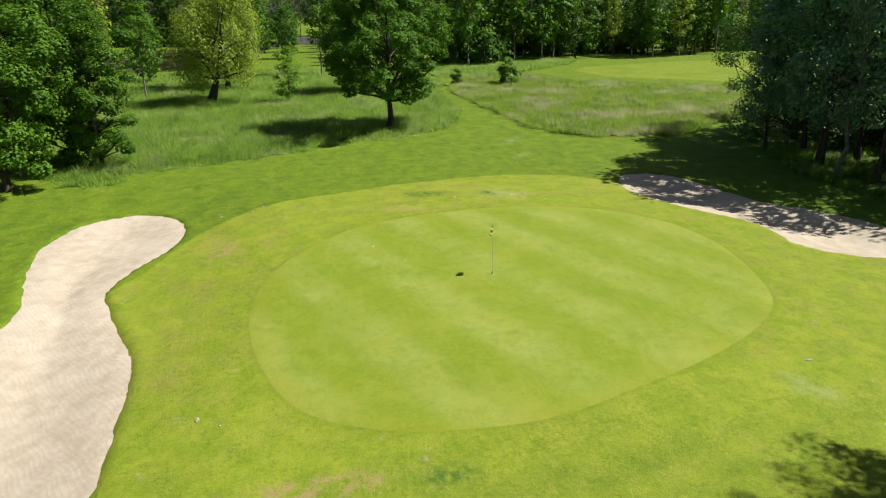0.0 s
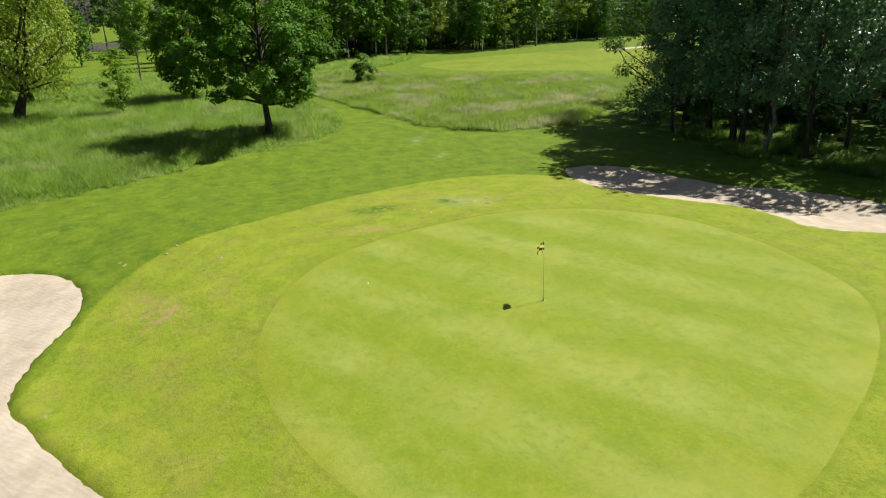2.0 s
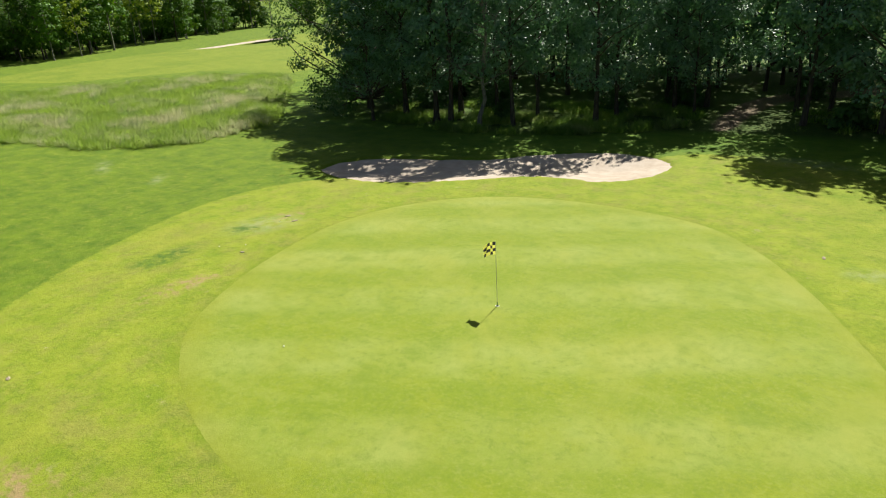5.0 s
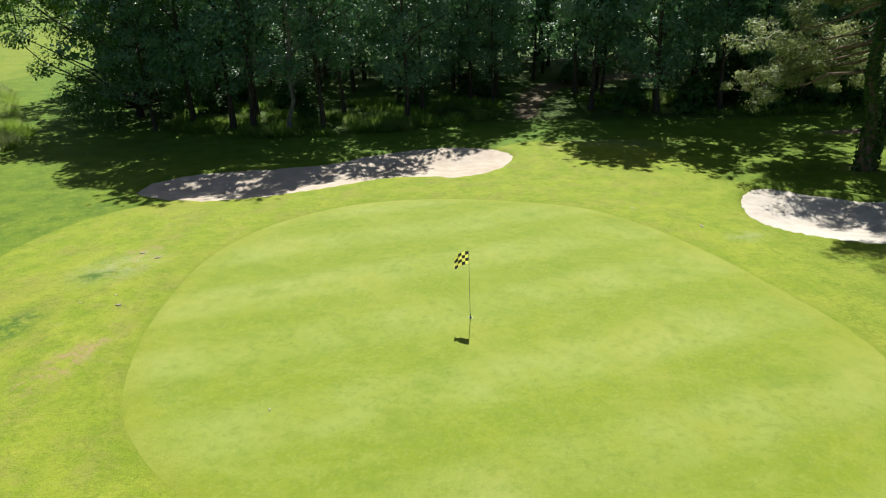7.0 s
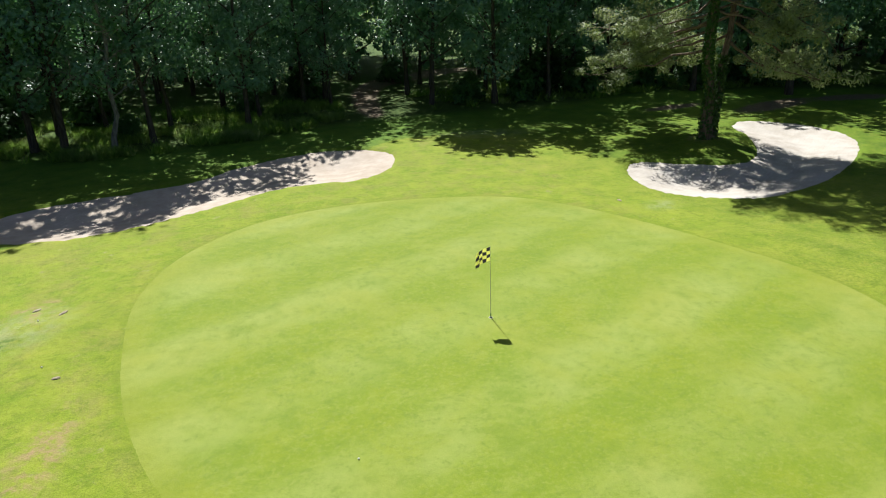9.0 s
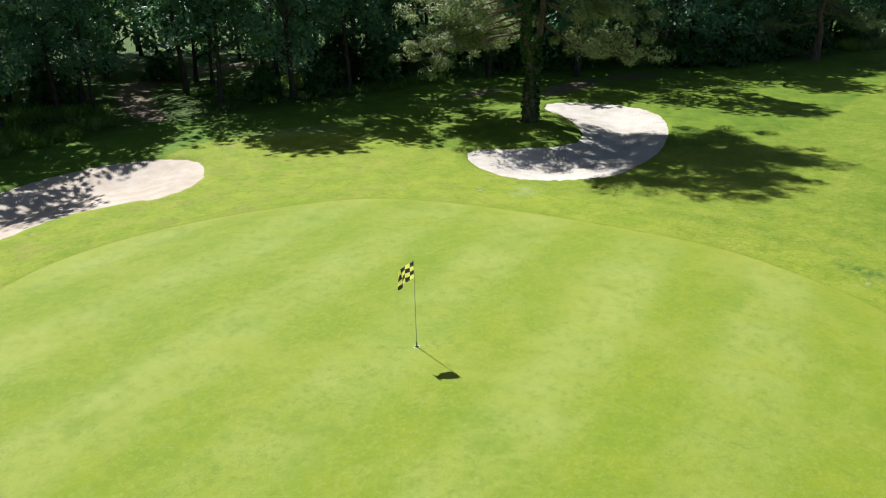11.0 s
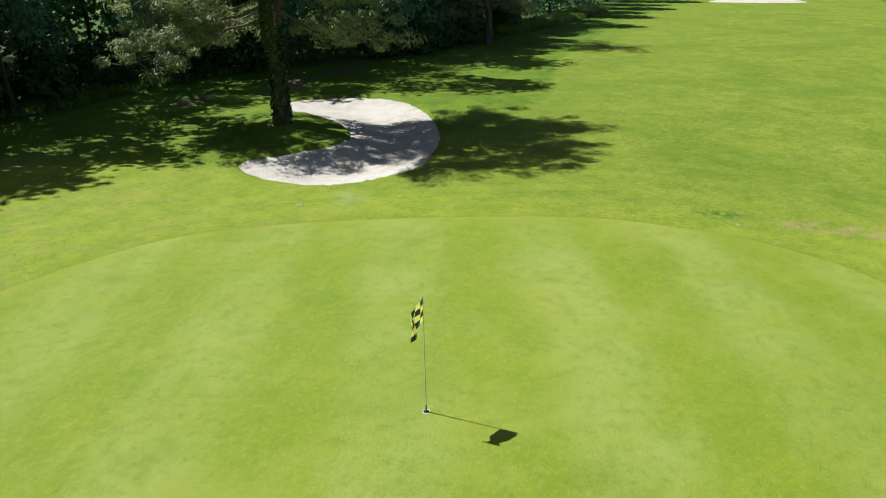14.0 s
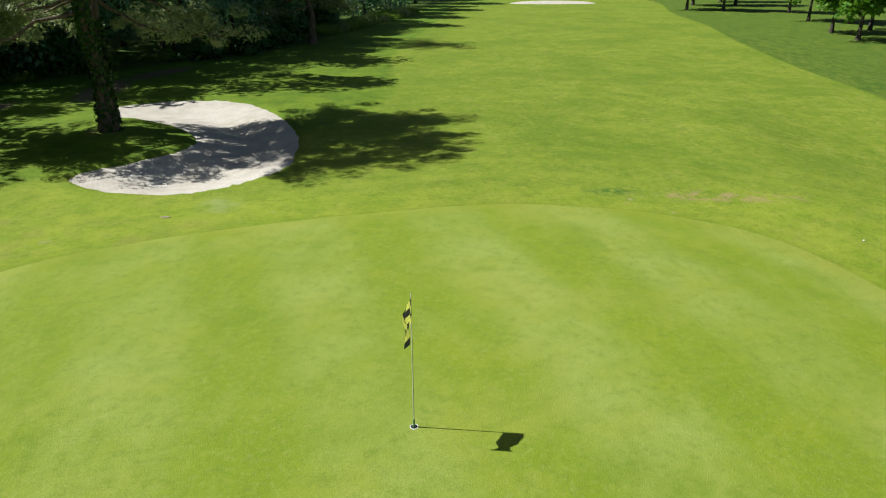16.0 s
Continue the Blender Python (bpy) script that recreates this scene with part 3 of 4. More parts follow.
def plant(name, trunk_paths, crown, bark, leaf, label, category, sides=7, trunk_label="", extra=(), stems=0):
    """A rooted plant: an Empty at its foot with trunk and crown; with stems given, the paths after those become limbs of their own."""
    thing = tagged(new(name), label, category)
    if trunk_paths:
        trunk = part("trunk", mesh_of("trunk", *tubes(trunk_paths[:stems] if stems else trunk_paths, sides), bark, True), thing, trunk_label)
        twigs = []
        for path in trunk_paths[stems:] if stems else ():
            if path[0, 3] < 0.03:
                twigs.append(path)
            else:
                part("limb", mesh_of("limb", *tubes([path], 6), bark, True), trunk)
        if twigs:
            tagged(part("brushwood", mesh_of("brushwood", *tubes(twigs, 4), bark, True), trunk), kind="stuff")
    if crown:
        part("crown", mesh_of("crown", *crown, leaf), thing)
    for kind, mesh in extra:
        part(kind, mesh, thing)
    return thing


def broadleaf(seed, name, height, radius, clear, clumps, per, size, bark, leaf, label, category="tree", girth=0.3, narrow=1.0, lean=(0, 0), low=0.35, clump=1.0, droop=0.1, stems=1, sides=6, fine=0.0, rise=0.45, crook=0.012, split=False):
    """A broad-leaved tree: clear is the bare trunk's height, low the crown's fullness near its foot."""
    rng = np.random.default_rng(seed)
    paths, centres = [], []
    top = np.array([lean[0], lean[1], height * 0.82])
    for s in range(stems):
        foot = rng.normal(0, 0.25, 2) * (stems > 1)
        tip = top + (rng.normal(0, radius * 0.35, 3) * [1, 1, 0.3] if stems > 1 else 0)
        stem = limb(rng, (*foot, -0.25), tip, girth, girth * 0.18, crook, 9, crook * 0.5)
        stem[0, 3] *= 1.5
        stem[1, 3] *= 1.06
        paths.append(stem)
    middle = clear + (height - clear) * 0.45
    for i in range(clumps):
        a = 2.399963 * i + rng.uniform(-0.5, 0.5)
        k = (i + 0.5) / clumps
        z = clear + (height - clear) * k
        # a rounded outline with bays and spurs
        rise = (z - clear) / (height - clear)
        wide = radius * (low + (1 - low) * math.sin(math.pi * min(1, 0.12 + rise * 0.75))) * (1 - 0.75 * max(0, rise - 0.72) / 0.28)
        wide *= 0.78 + 0.22 * math.sin(3 * a + seed) + rng.uniform(-0.14, 0.16)
        d = wide * math.sqrt(rng.uniform(0.25, 1.0)) * narrow
        q = lean[0] * rise + d * math.cos(a), lean[1] * rise + d * math.sin(a), z + rng.uniform(-0.5, 0.5)
        centres.append(q)
        if i % 3 == 0 or d > 0.75 * wide and i % 2 == 0:
            h = max(clear * 0.8, z - d * rng.uniform(0.5, 0.9))
            t = min(0.95, h / (height * 0.82))
            paths.append(limb(rng, (top[0] * t, top[1] * t, h), q, girth * (1 - 0.8 * t) * 0.5, 0.025, 0.10, 5))
    centres = np.array(centres)
    radii = clump * rng.uniform(0.7, 1.3, len(centres))
    if fine:
        # small leaves in the lower storeys, larger and fewer sprays above
        below = centres[:, 2] < fine
        low_verts, low_faces = leaves(rng, centres[below], radii[below], round(per * 1.5), size * 0.75, 0.7, droop, 1.4, (0, 0, middle), rise)
        top_verts, top_faces = leaves(rng, centres[~below], radii[~below], round(per * 0.42), size * 1.5, 0.7, droop, 1.4, (0, 0, middle), rise)
        crown = np.concatenate([low_verts, top_verts]), np.concatenate([low_faces, top_faces + len(low_verts)])
    else:
        crown = leaves(rng, centres, radii, per, size, 0.7, droop, 1.4, (0, 0, middle), rise)
    return plant(name, paths, crown, bark, leaf, label, category, sides, stems=stems if split else 0)


def on_ground(x, y, sink=0.05):
    return float(ground_height(np.array([float(x)]), np.array([float(y)]))[0]) - sink


def stand(thing, x, y, turn=0.0, size=1.0, tall=1.0):
    thing.matrix_basis = pose(x, y, on_ground(x, y), 0, 0, turn) @ Matrix.Diagonal((size, size, size * tall, 1))
    return thing


def again(thing, x, y, turn, size=1.0, tall=1.0, label=""):
    thing.scale = (1, 1, 1)
    ob = copy_thing(thing, pose(x, y, on_ground(x, y), 0, 0, turn) @ Matrix.Diagonal((size, size, size * tall, 1)))
    return tagged(ob, label)


def scatter(first, spots, rng, group):
    """Stand the kinds in first at the spots, each once as itself and then as copies."""
    made = set()
    for i, (x, y, size) in enumerate(spots):
        kind = first[i % len(first)]
        turn = rng.uniform(0, 360)
        if i < len(first):
            made.add(kind)
            tagged(kind, group=group)
            kind["spot"] = i
        else:
            tagged(again(kind, x, y, turn, size, rng.uniform(0.92, 1.1)), group=group)
    for i, kind in enumerate(first[:len(spots)]):
        x, y, size = spots[i]
        stand(kind, x, y, 40 * i, size)
        del kind["spot"]


# ---- the oak in the meadow's edge and the trees to the west ----
oak = broadleaf(3, "oak_tree", 14.5, 6.3, 3.3, 120, 360, 0.16, BARK, OAK_LEAF, "broad dark green oak standing alone at the meadow's edge", girth=0.30, low=0.8, clump=0.98, rise=0.6, split=True)
stand(oak, -37.1, -1.0, 20)
willow = broadleaf(11, "willow_tree", 13.5, 6.2, 3.6, 60, 260, 0.17, BARK, WILLOW_LEAF, "leaning yellow-green willow with a crooked dark trunk", girth=0.36, low=0.55, clump=1.35, droop=1.3, lean=(0.8, 3.8), stems=2, crook=0.06, split=True)
stand(willow, -56.5, -20, 0)
sapling = broadleaf(5, "young_tree", 6.2, 1.7, 1.3, 30, 60, 0.17, BARK, YOUNG_LEAF, "slim young tree with fresh green leaves in the meadow", girth=0.07, clump=0.6, low=0.4)
stand(sapling, -54.5, -10.8, 0)
maple = broadleaf(8, "field_maple", 12, 4.2, 1.6, 70, 130, 0.28, BARK, FRESH_LEAF, "rounded mid-green tree at the back of the meadow", girth=0.2, low=0.5, clump=1.1)
stand(maple, -62.2, -3.5, 0)
shrub = broadleaf(9, "meadow_shrub", 3.4, 1.5, 0.4, 26, 80, 0.2, BARK, FRESH_LEAF, "small round green shrub in the rough grass", "shrub", girth=0.06, clump=0.6, low=0.6)
stand(shrub, -65, 17, 0, 0.75)
birch = broadleaf(13, "birch_tree", 15, 2.6, 5.0, 44, 90, 0.22, PALE_BARK, FRESH_LEAF, "slender birch with a pale trunk by the pond", girth=0.14, clump=0.9, low=0.4)
stand(birch, -84, -7.4, 0)
again(willow, -68, -19, 130, 0.95, label="upright yellow-green willow behind the leaning one")
again(shrub, -67, 10.5, 50, 0.6)
again(birch, -62.5, -28, 200, 0.8, label="thin pale-trunked birch at the meadow's end")
again(birch, -90, -20, 100, 0.95)
alder = broadleaf(21, "alder_tree", 13, 4.2, 1.3, 58, 340, 0.165, BARK, ALDER_LEAF, "dense bright green tree leafy down to the ground", girth=0.2, low=0.52, clump=0.95, rise=0.6)
stand(alder, -27.4, -25.0, 0, 1.22, 0.92)
for x, y, turn, size in ((-20.4, -26.8, 70, 1.08), (-26.0, -22.6, 190, 0.8), (-33.0, -31, 150, 1.05), (-38, -33, 210, 1.0), (-23, -34, 300, 1.1)):
    again(alder, x, y, turn, size)

# ---- the woods north of the green ----
wood_rng = np.random.default_rng(77)
WOOD = "tall woodland tree with a thin grey trunk and dark leaves"
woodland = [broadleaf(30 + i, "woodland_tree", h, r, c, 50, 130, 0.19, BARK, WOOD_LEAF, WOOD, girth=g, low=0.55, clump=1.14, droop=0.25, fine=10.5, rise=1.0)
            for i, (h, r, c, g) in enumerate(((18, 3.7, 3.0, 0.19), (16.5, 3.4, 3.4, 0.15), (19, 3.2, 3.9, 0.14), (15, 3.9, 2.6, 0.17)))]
front = [(-20.6, 28.6, 1.05), (-15.6, 26.4, 1.18), (-11.0, 27.0, 1.06), (11.0, 29.6, 1.12), (-16.5, 29.9, 1.0), (-14.1, 31.4, 0.95), (-10.2, 29.6, 0.95), (-7.1, 35.2, 1.1), (-4.8, 30.8, 0.8),
         (-1.6, 34.3, 1.0), (-20.5, 33, 1.0), (11.6, 33.5, 1.0), (14.6, 34.6, 0.95), (17.6, 40.0, 1.1), (21.5, 35.5, 1.0), (26.0, 28.6, 1.1), (30.8, 24.4, 1.25), (8.2, 36.5, 0.9),
         (35.0, 28.5, 0.95), (39.6, 23.0, 1.28), (42.0, 25.0, 1.0), (-0.4, 46.5, 1.0), (5.2, 54.0, 1.0), (-3.4, 40.5, 1.0), (9.8, 51.0, 1.1), (6.8, 31.0, 1.12), (15.2, 30.0, 1.1), (18.6, 33.4, 1.0), (-5.6, 28.4, 0.9), (0.1, 32.4, 0.75), (6.2, 35.6, 1.15), (0.2, 36.8, 1.1), (-17.4, 27.6, 1.08), (-22.5, 26.8, 0.8)]
scatter(woodland, front, wood_rng, "trees of the wood")
hornbeam = broadleaf(41, "hornbeam_tree", 15, 6.6, 1.1, 150, 160, 0.20, BARK, SHADED_LEAF, "spreading dark tree with low boughs at the wood's corner", girth=0.24, low=0.95, clump=1.3, droop=0.2, fine=9.5, rise=0.9)
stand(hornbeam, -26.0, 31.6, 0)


def dead_tree(seed, height, label):
    """A bare, leafless tree: a pale stem, crooked limbs and twigs."""
    rng = np.random.default_rng(seed)
    stem = limb(rng, (0, 0, -0.25), (0.3, -0.2, height), 0.17, 0.03, 0.01, 12, 0.01)
    stem[0, 3] = 0.25
    paths = [stem]
    for i in range(22):
        z = 3.0 + (height - 3.6) * i / 22
        a = 2.399963 * i + rng.uniform(-0.4, 0.4)
        out = rng.uniform(1.6, 3.6) * (1.15 - 0.6 * z / height)
        foot = np.array([np.interp(z, stem[:, 2], stem[:, c]) for c in range(2)] + [z])
        tip = foot + [out * math.cos(a), out * math.sin(a), rng.uniform(0.3, 1.7)]
        bough = limb(rng, foot, tip, 0.055, 0.014, 0.12, 6, 0.03)
        paths.append(bough)
        for k in (2, 3, 4, 5):
            for _ in range(2):
                paths.append(limb(rng, bough[k, :3], bough[k, :3] + rng.normal(0, 0.5, 3) + [0.3 * math.cos(a), 0.3 * math.sin(a), 0.25], 0.018, 0.006, 0.15, 4))
    return plant("dead_tree", paths, None, PALE_BARK, None, label, "tree", 7, "", (), 1)


stand(dead_tree(3, 12.5, "bare dead tree with pale crooked branches before the wood"), -12.9, 25.6, 30)
FILL_LINE = closed_curve([(-34, 42), (-22, 40.5), (-9, 40.5), (0, 43), (8, 40), (16, 36), (30, 32), (45, 28), (64, 25.5), (72, 32), (64, 48), (40, 56), (10, 64), (-20, 68), (-43, 70), (-38, 52)], 4)
back = []
for i in range(3000):
    x, y = wood_rng.uniform(-45, 72), wood_rng.uniform(25, 70)
    here = np.array([x]), np.array([y])
    if inside(*here, FILL_LINE)[0] > 0 and inside(*here, TRAIL_LINE)[0] < -1.2 and all((x - u) ** 2 + (y - v) ** 2 > 11.5 for u, v, _ in front + back):
        back.append((x, y, wood_rng.uniform(0.85, 1.1)))
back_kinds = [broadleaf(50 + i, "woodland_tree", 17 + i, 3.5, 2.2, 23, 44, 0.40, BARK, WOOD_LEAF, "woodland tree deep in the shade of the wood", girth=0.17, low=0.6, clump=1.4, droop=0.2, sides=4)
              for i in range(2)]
scatter(back_kinds, back, wood_rng, "trees of the wood")

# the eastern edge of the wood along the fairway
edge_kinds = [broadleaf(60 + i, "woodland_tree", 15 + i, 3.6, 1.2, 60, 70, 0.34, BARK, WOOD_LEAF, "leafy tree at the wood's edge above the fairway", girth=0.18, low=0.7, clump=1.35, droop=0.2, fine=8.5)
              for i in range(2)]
edge = [(45.5, 22, 0.95), (50, 24.5, 1.0), (54, 21.5, 0.9), (58.5, 25, 1.0), (63, 22.5, 0.95), (68, 20.5, 1.0), (73, 23, 1.0), (79, 19.5, 1.0), (85, 22, 1.05), (92, 19, 1.0), (99, 21, 1.0),
        (107, 18, 1.05), (115, 20, 1.0), (124, 16, 1.1), (133, 18, 1.0), (31, 31, 1.0), (36, 30, 0.95), (142, 14, 1.1), (152, 15, 1.1)]
scatter(edge_kinds, edge, wood_rng, "trees of the wood's eastern edge")


def pine(seed, height, reach, low, limbs, per, label, forked=False, ivy=0, bearings=()):
    """A Scots pine: long limbs, the lower ones drooping, that carry uneven pads of needles; bearings gives the lowest limbs' directions in degrees."""
    rng = np.random.default_rng(seed)
    stem = limb(rng, (0, 0, -0.25), (-0.6 if forked else 0.3, 0.1, height * 0.93), 0.28, 0.06, 0.008, 12, 0.008)
    stem[0, 3], stem[1, 3] = 0.46, 0.31
    paths, centres, radii = [stem], [], []
    if forked:
        second = limb(rng, (0.20, 0.05, -0.1), (2.5, 0.4, height * 0.88), 0.25, 0.05, 0.006, 12, 0.006)
        second[0, 3] = 0.36
        paths.append(second)
    for i in range(limbs):
        k = (i + 0.3) / limbs
        z = low + (height - low) * k
        a = radians(bearings[i]) if i < len(bearings) else 2.399963 * i + rng.uniform(-0.3, 0.3)
        fallen = i < len(bearings)
        far = reach * (1 - 0.55 * max(0, k - 0.5) / 0.5) * ((rng.uniform(0.85, 1.05) if math.cos(a) < 0 else rng.uniform(0.6, 0.8)) if fallen else rng.uniform(0.55, 1.0))
        root = 2.5 * z / (height * 0.88) if forked and i % 2 else (-0.037 * z if forked else 0.02 * z)
        sink = rng.uniform(1.2, 2.6) if fallen else rng.uniform(-0.6, 1.0)
        tip = np.array([root + far * math.cos(a), far * math.sin(a), max(2.6, z - sink)])
        path = limb(rng, (root, 0, min(z, height * 0.86)), tip, 0.11 * (1 - 0.5 * z / height), 0.02, 0.07, 7)
        paths.append(path)
        for f in (0.64, 0.76, 0.88, 1.0) if fallen else (0.42, 0.54, 0.66, 0.78, 0.9, 1.0):
            at = np.array([np.interp(f, np.linspace(0, 1, len(path)), path[:, c]) for c in range(3)])
            for n in range(3 if f > 0.5 else 1):
                q = at + rng.normal(0, 0.35 + 0.45 * f, 3) * [1, 1, 0.5] + [0, 0, 0.12]
                paths.append(limb(rng, at, q, 0.022, 0.008, 0.1, 3))
                centres.append(q)
                radii.append(rng.uniform(0.38, 0.78))
    crown = leaves(rng, np.array(centres), np.array(radii), per, 0.055, 0.62, 0.2, 3.8, (0, 0, height * 0.3), 0.6)
    extra = []
    if ivy:
        t = rng.uniform(0, 1, ivy) ** 0.8 * np.where(np.arange(ivy) % 5 < 3, 0.62, 0.30)
        a = rng.uniform(0, 2 * math.pi, ivy)
        both = [np.stack([np.interp(t, np.linspace(0, 1, len(q)), q[:, k]) for k in range(4)], 1) for q in paths[:2]]
        at = np.where((np.arange(ivy) % 5 < 3)[:, None], both[0], both[1])
        centre = at[:, :3] + np.stack([np.cos(a), np.sin(a), 0 * a], 1) * (at[:, 3:4] + 0.04)
        extra.append(("ivy", mesh_of("ivy", *leaves(rng, centre, np.full(ivy, 0.10), 3, 0.12, 1.0, 0.1, 1.1, (0, 0, 5)), IVY_LEAF)))
    return plant("pine_tree", paths, crown, PINE_BARK, NEEDLE, label, "pine tree", 8, "rough brown trunk" if ivy else "", extra, 2 if forked else 1)


big_pine = pine(5, 16.4, 5.5, 4.6, 48, 150, "tall forked pine with an ivy-covered trunk beside a sand bunker", True, 2600,
                (140, -50, 96, 80, 152, -60, 110, 126, -55, 145, -46, 112, 158, -65))
stand(big_pine, 17.8, 15.5, 0)
small_pine = pine(9, 15, 5.0, 3.0, 26, 60, "pine with low grey-green boughs at the wood's edge", bearings=(150, -40, 100, -70, 20))
stand(small_pine, 50.0, 17.0, 0)
again(small_pine, 61.5, 22.2, 140, 0.95)

# ---- trees on the fairway's far side ----
lime = broadleaf(71, "lime_tree", 12, 3.4, 2.9, 50, 64, 0.36, BARK, FRESH_LEAF, "round green tree on the rough beside the fairway", girth=0.2, low=0.6, clump=1.2)
east_rng = np.random.default_rng(5)
scatter([lime], [(94.2, -21.3, 1.0), (92.3, -25.6, 1.0), (104, -30, 1.1), (62.9, -28.4, 0.85), (56.3, -28.1, 0.9), (76.7, -31, 0.9), (73.4, -34, 1.0), (66, -33, 0.95), (89.6, -33, 1.0),
                 (104, -24, 1.1), (113, -30, 1.1), (60, -33, 1.0), (122, -22, 1.1)], east_rng, "trees beyond the fairway")

# ---- far woods to the west and the east ----
far_kinds = [broadleaf(80 + i, "ash_tree", h, r, c, n, 32, 0.49, PALE_BARK if i % 2 else BARK, OAK_LEAF if i == 1 else ASH_LEAF, "tree of the far wood behind the western fairway",
                       girth=0.17, low=0.55, clump=1.5, droop=0.3, sides=4) for i, (h, r, c, n) in enumerate(((16, 4.6, 3.6, 38), (18, 3.8, 5.0, 34), (15, 5.0, 2.4, 40), (6, 3.4, 0.4, 20)))]
far_kinds.append(broadleaf(86, "ash_tree", 15, 4.2, 1.8, 40, 34, 0.46, PALE_BARK, ALDER_LEAF, "leafy green tree standing before the far wood", girth=0.16, low=0.6, clump=1.3, droop=0.3, sides=4))
far_kinds.append(broadleaf(87, "ash_tree", 17, 3.0, 5.5, 26, 34, 0.40, PALE_BARK, WILLOW_LEAF, "thin yellow-green tree with a pale trunk by the pond", girth=0.13, low=0.5, clump=1.2, droop=0.5, sides=4))
far_rng = np.random.default_rng(8)
far = []
for i in range(220):
    k = far_rng.uniform(0, 1)
    ax, ay = (-93 - 26 * k, 12 + 45 * k) if i % 2 else (-108 - 40 * k, 57 + 95 * k)
    depth = far_rng.uniform(0, 1) ** 1.6 * 32
    x, y = ax - depth * 0.85 + far_rng.uniform(-3, 3), ay + depth * (0.25 if i % 2 else -0.45)
    if inside(np.array([x]), np.array([y]), WEST_FAIRWAY)[0] < -3.5 and inside(np.array([x]), np.array([y]), POND_LINE)[0] < -1 and all((x - u) ** 2 + (y - v) ** 2 > 7 for u, v, _ in far):
        far.append((x, y, far_rng.uniform(0.6, 1.25)))
for i in range(18):
    far.append((-78 - 14 * (i % 3) + far_rng.uniform(-4, 4), -34 - 3.5 * i + far_rng.uniform(-3, 3), far_rng.uniform(0.7, 1.0)))
for i in range(20):
    far.append((far_rng.uniform(-215, -112), 14 + far_rng.uniform(0, 10), far_rng.uniform(0.8, 1.1)))
for i in range(30):
    far.append((-212 - far_rng.uniform(0, 14), -96 + 2.2 * i, far_rng.uniform(1.0, 1.4)))
for i in range(14):
    far.append((-306 - far_rng.uniform(0, 14), -46 + 5.5 * i, far_rng.uniform(1.2, 1.6)))
# the pond's near bank, with a gap in the trees towards the water
for i in range(64):
    x, y = far_rng.uniform(-205, -108), far_rng.uniform(-25, 12)
    slope = (y + 6) / (26 - x)
    if not -0.052 < slope < 0.006 and inside(np.array([x]), np.array([y]), POND_LINE)[0] < -1.5 and all((x - u) ** 2 + (y - v) ** 2 > 12 for u, v, _ in far):
        far.append((x, y, far_rng.uniform(0.6, 1.05)))
for i in range(36):
    far.append((-160 + 3.2 * i + far_rng.uniform(-3, 3), 150 + 0.7 * i + far_rng.uniform(-9, 9), far_rng.uniform(0.9, 1.2)))
scatter(far_kinds, far, far_rng, "trees of the far woods")
for i in range(56):
    k = far_rng.uniform(0, 1)
    x, y = (-95 - 26 * k, 12 + 45 * k) if i % 2 else (-110 - 40 * k, 57 + 95 * k)
    back_off = far_rng.uniform(3, 16)
    thicket = again(far_kinds[3], x - back_off, y + back_off * 0.1, far_rng.uniform(0, 360), far_rng.uniform(0.5, 1.0), 1.0, "low dense thicket under the far wood's trees")
    tagged(thicket, category="shrub", group="thickets of the far wood").name = "thicket"
for i in range(34):
    thicket = again(far_kinds[3], -209 - far_rng.uniform(0, 8), -98 + 2.1 * i, far_rng.uniform(0, 360), far_rng.uniform(0.8, 1.3), 1.0, "dense waterside thicket on the pond's far bank")
    tagged(thicket, category="shrub", group="thickets by the pond").name = "thicket"


# ---- tall grass ----
def blades(name, spots, tall, wide, material, label, seed, per=9, category="tall grass"):
    """Tufts of bent blades at the spots; tall gives each tuft's height."""
    rng = np.random.default_rng(seed)
    n = len(spots) * per
    x, y = np.repeat(spots[:, 0], per) + rng.normal(0, 0.13, n), np.repeat(spots[:, 1], per) + rng.normal(0, 0.13, n)
    h = np.repeat(tall, per) * rng.uniform(0.55, 1.15, n)
    z = ground_height(x, y) - 0.03
    a, lean = rng.uniform(0, 2 * math.pi, n), rng.uniform(0.3, 1.5, n) * h
    c, s = np.cos(a), np.sin(a)
    w = wide * rng.uniform(0.6, 1.3, n)
    dx, dy = c * lean + 0.12 * h, s * lean - 0.05 * h
    h = h * (1 - 0.12 * lean / np.maximum(h, 0.01))
    verts = np.stack([np.stack([x - s * w, y + c * w, z], -1), np.stack([x + s * w, y - c * w, z], -1), np.stack([x + dx, y + dy, z + h], -1)], 1)
    mesh = mesh_of(name, verts.reshape(-1, 3), np.arange(3 * n).reshape(-1, 3), material)
    return tagged(new(name, mesh), label, category, kind="stuff")


def spots_in(line, count, seed, margin=0.0, fade=None):
    rng = np.random.default_rng(seed)
    lo, hi = line.min(0), line.max(0)
    p = rng.uniform(lo, hi, (count, 2))
    d = inside(p[:, 0], p[:, 1], line)
    keep = d > margin + 0.5 * ripple(p[:, 0], p[:, 1], 1.1, 2.0)
    if fade is not None:
        keep &= rng.uniform(0, 1, count) < fade(p[:, 0], p[:, 1])
    return p[keep], d[keep]


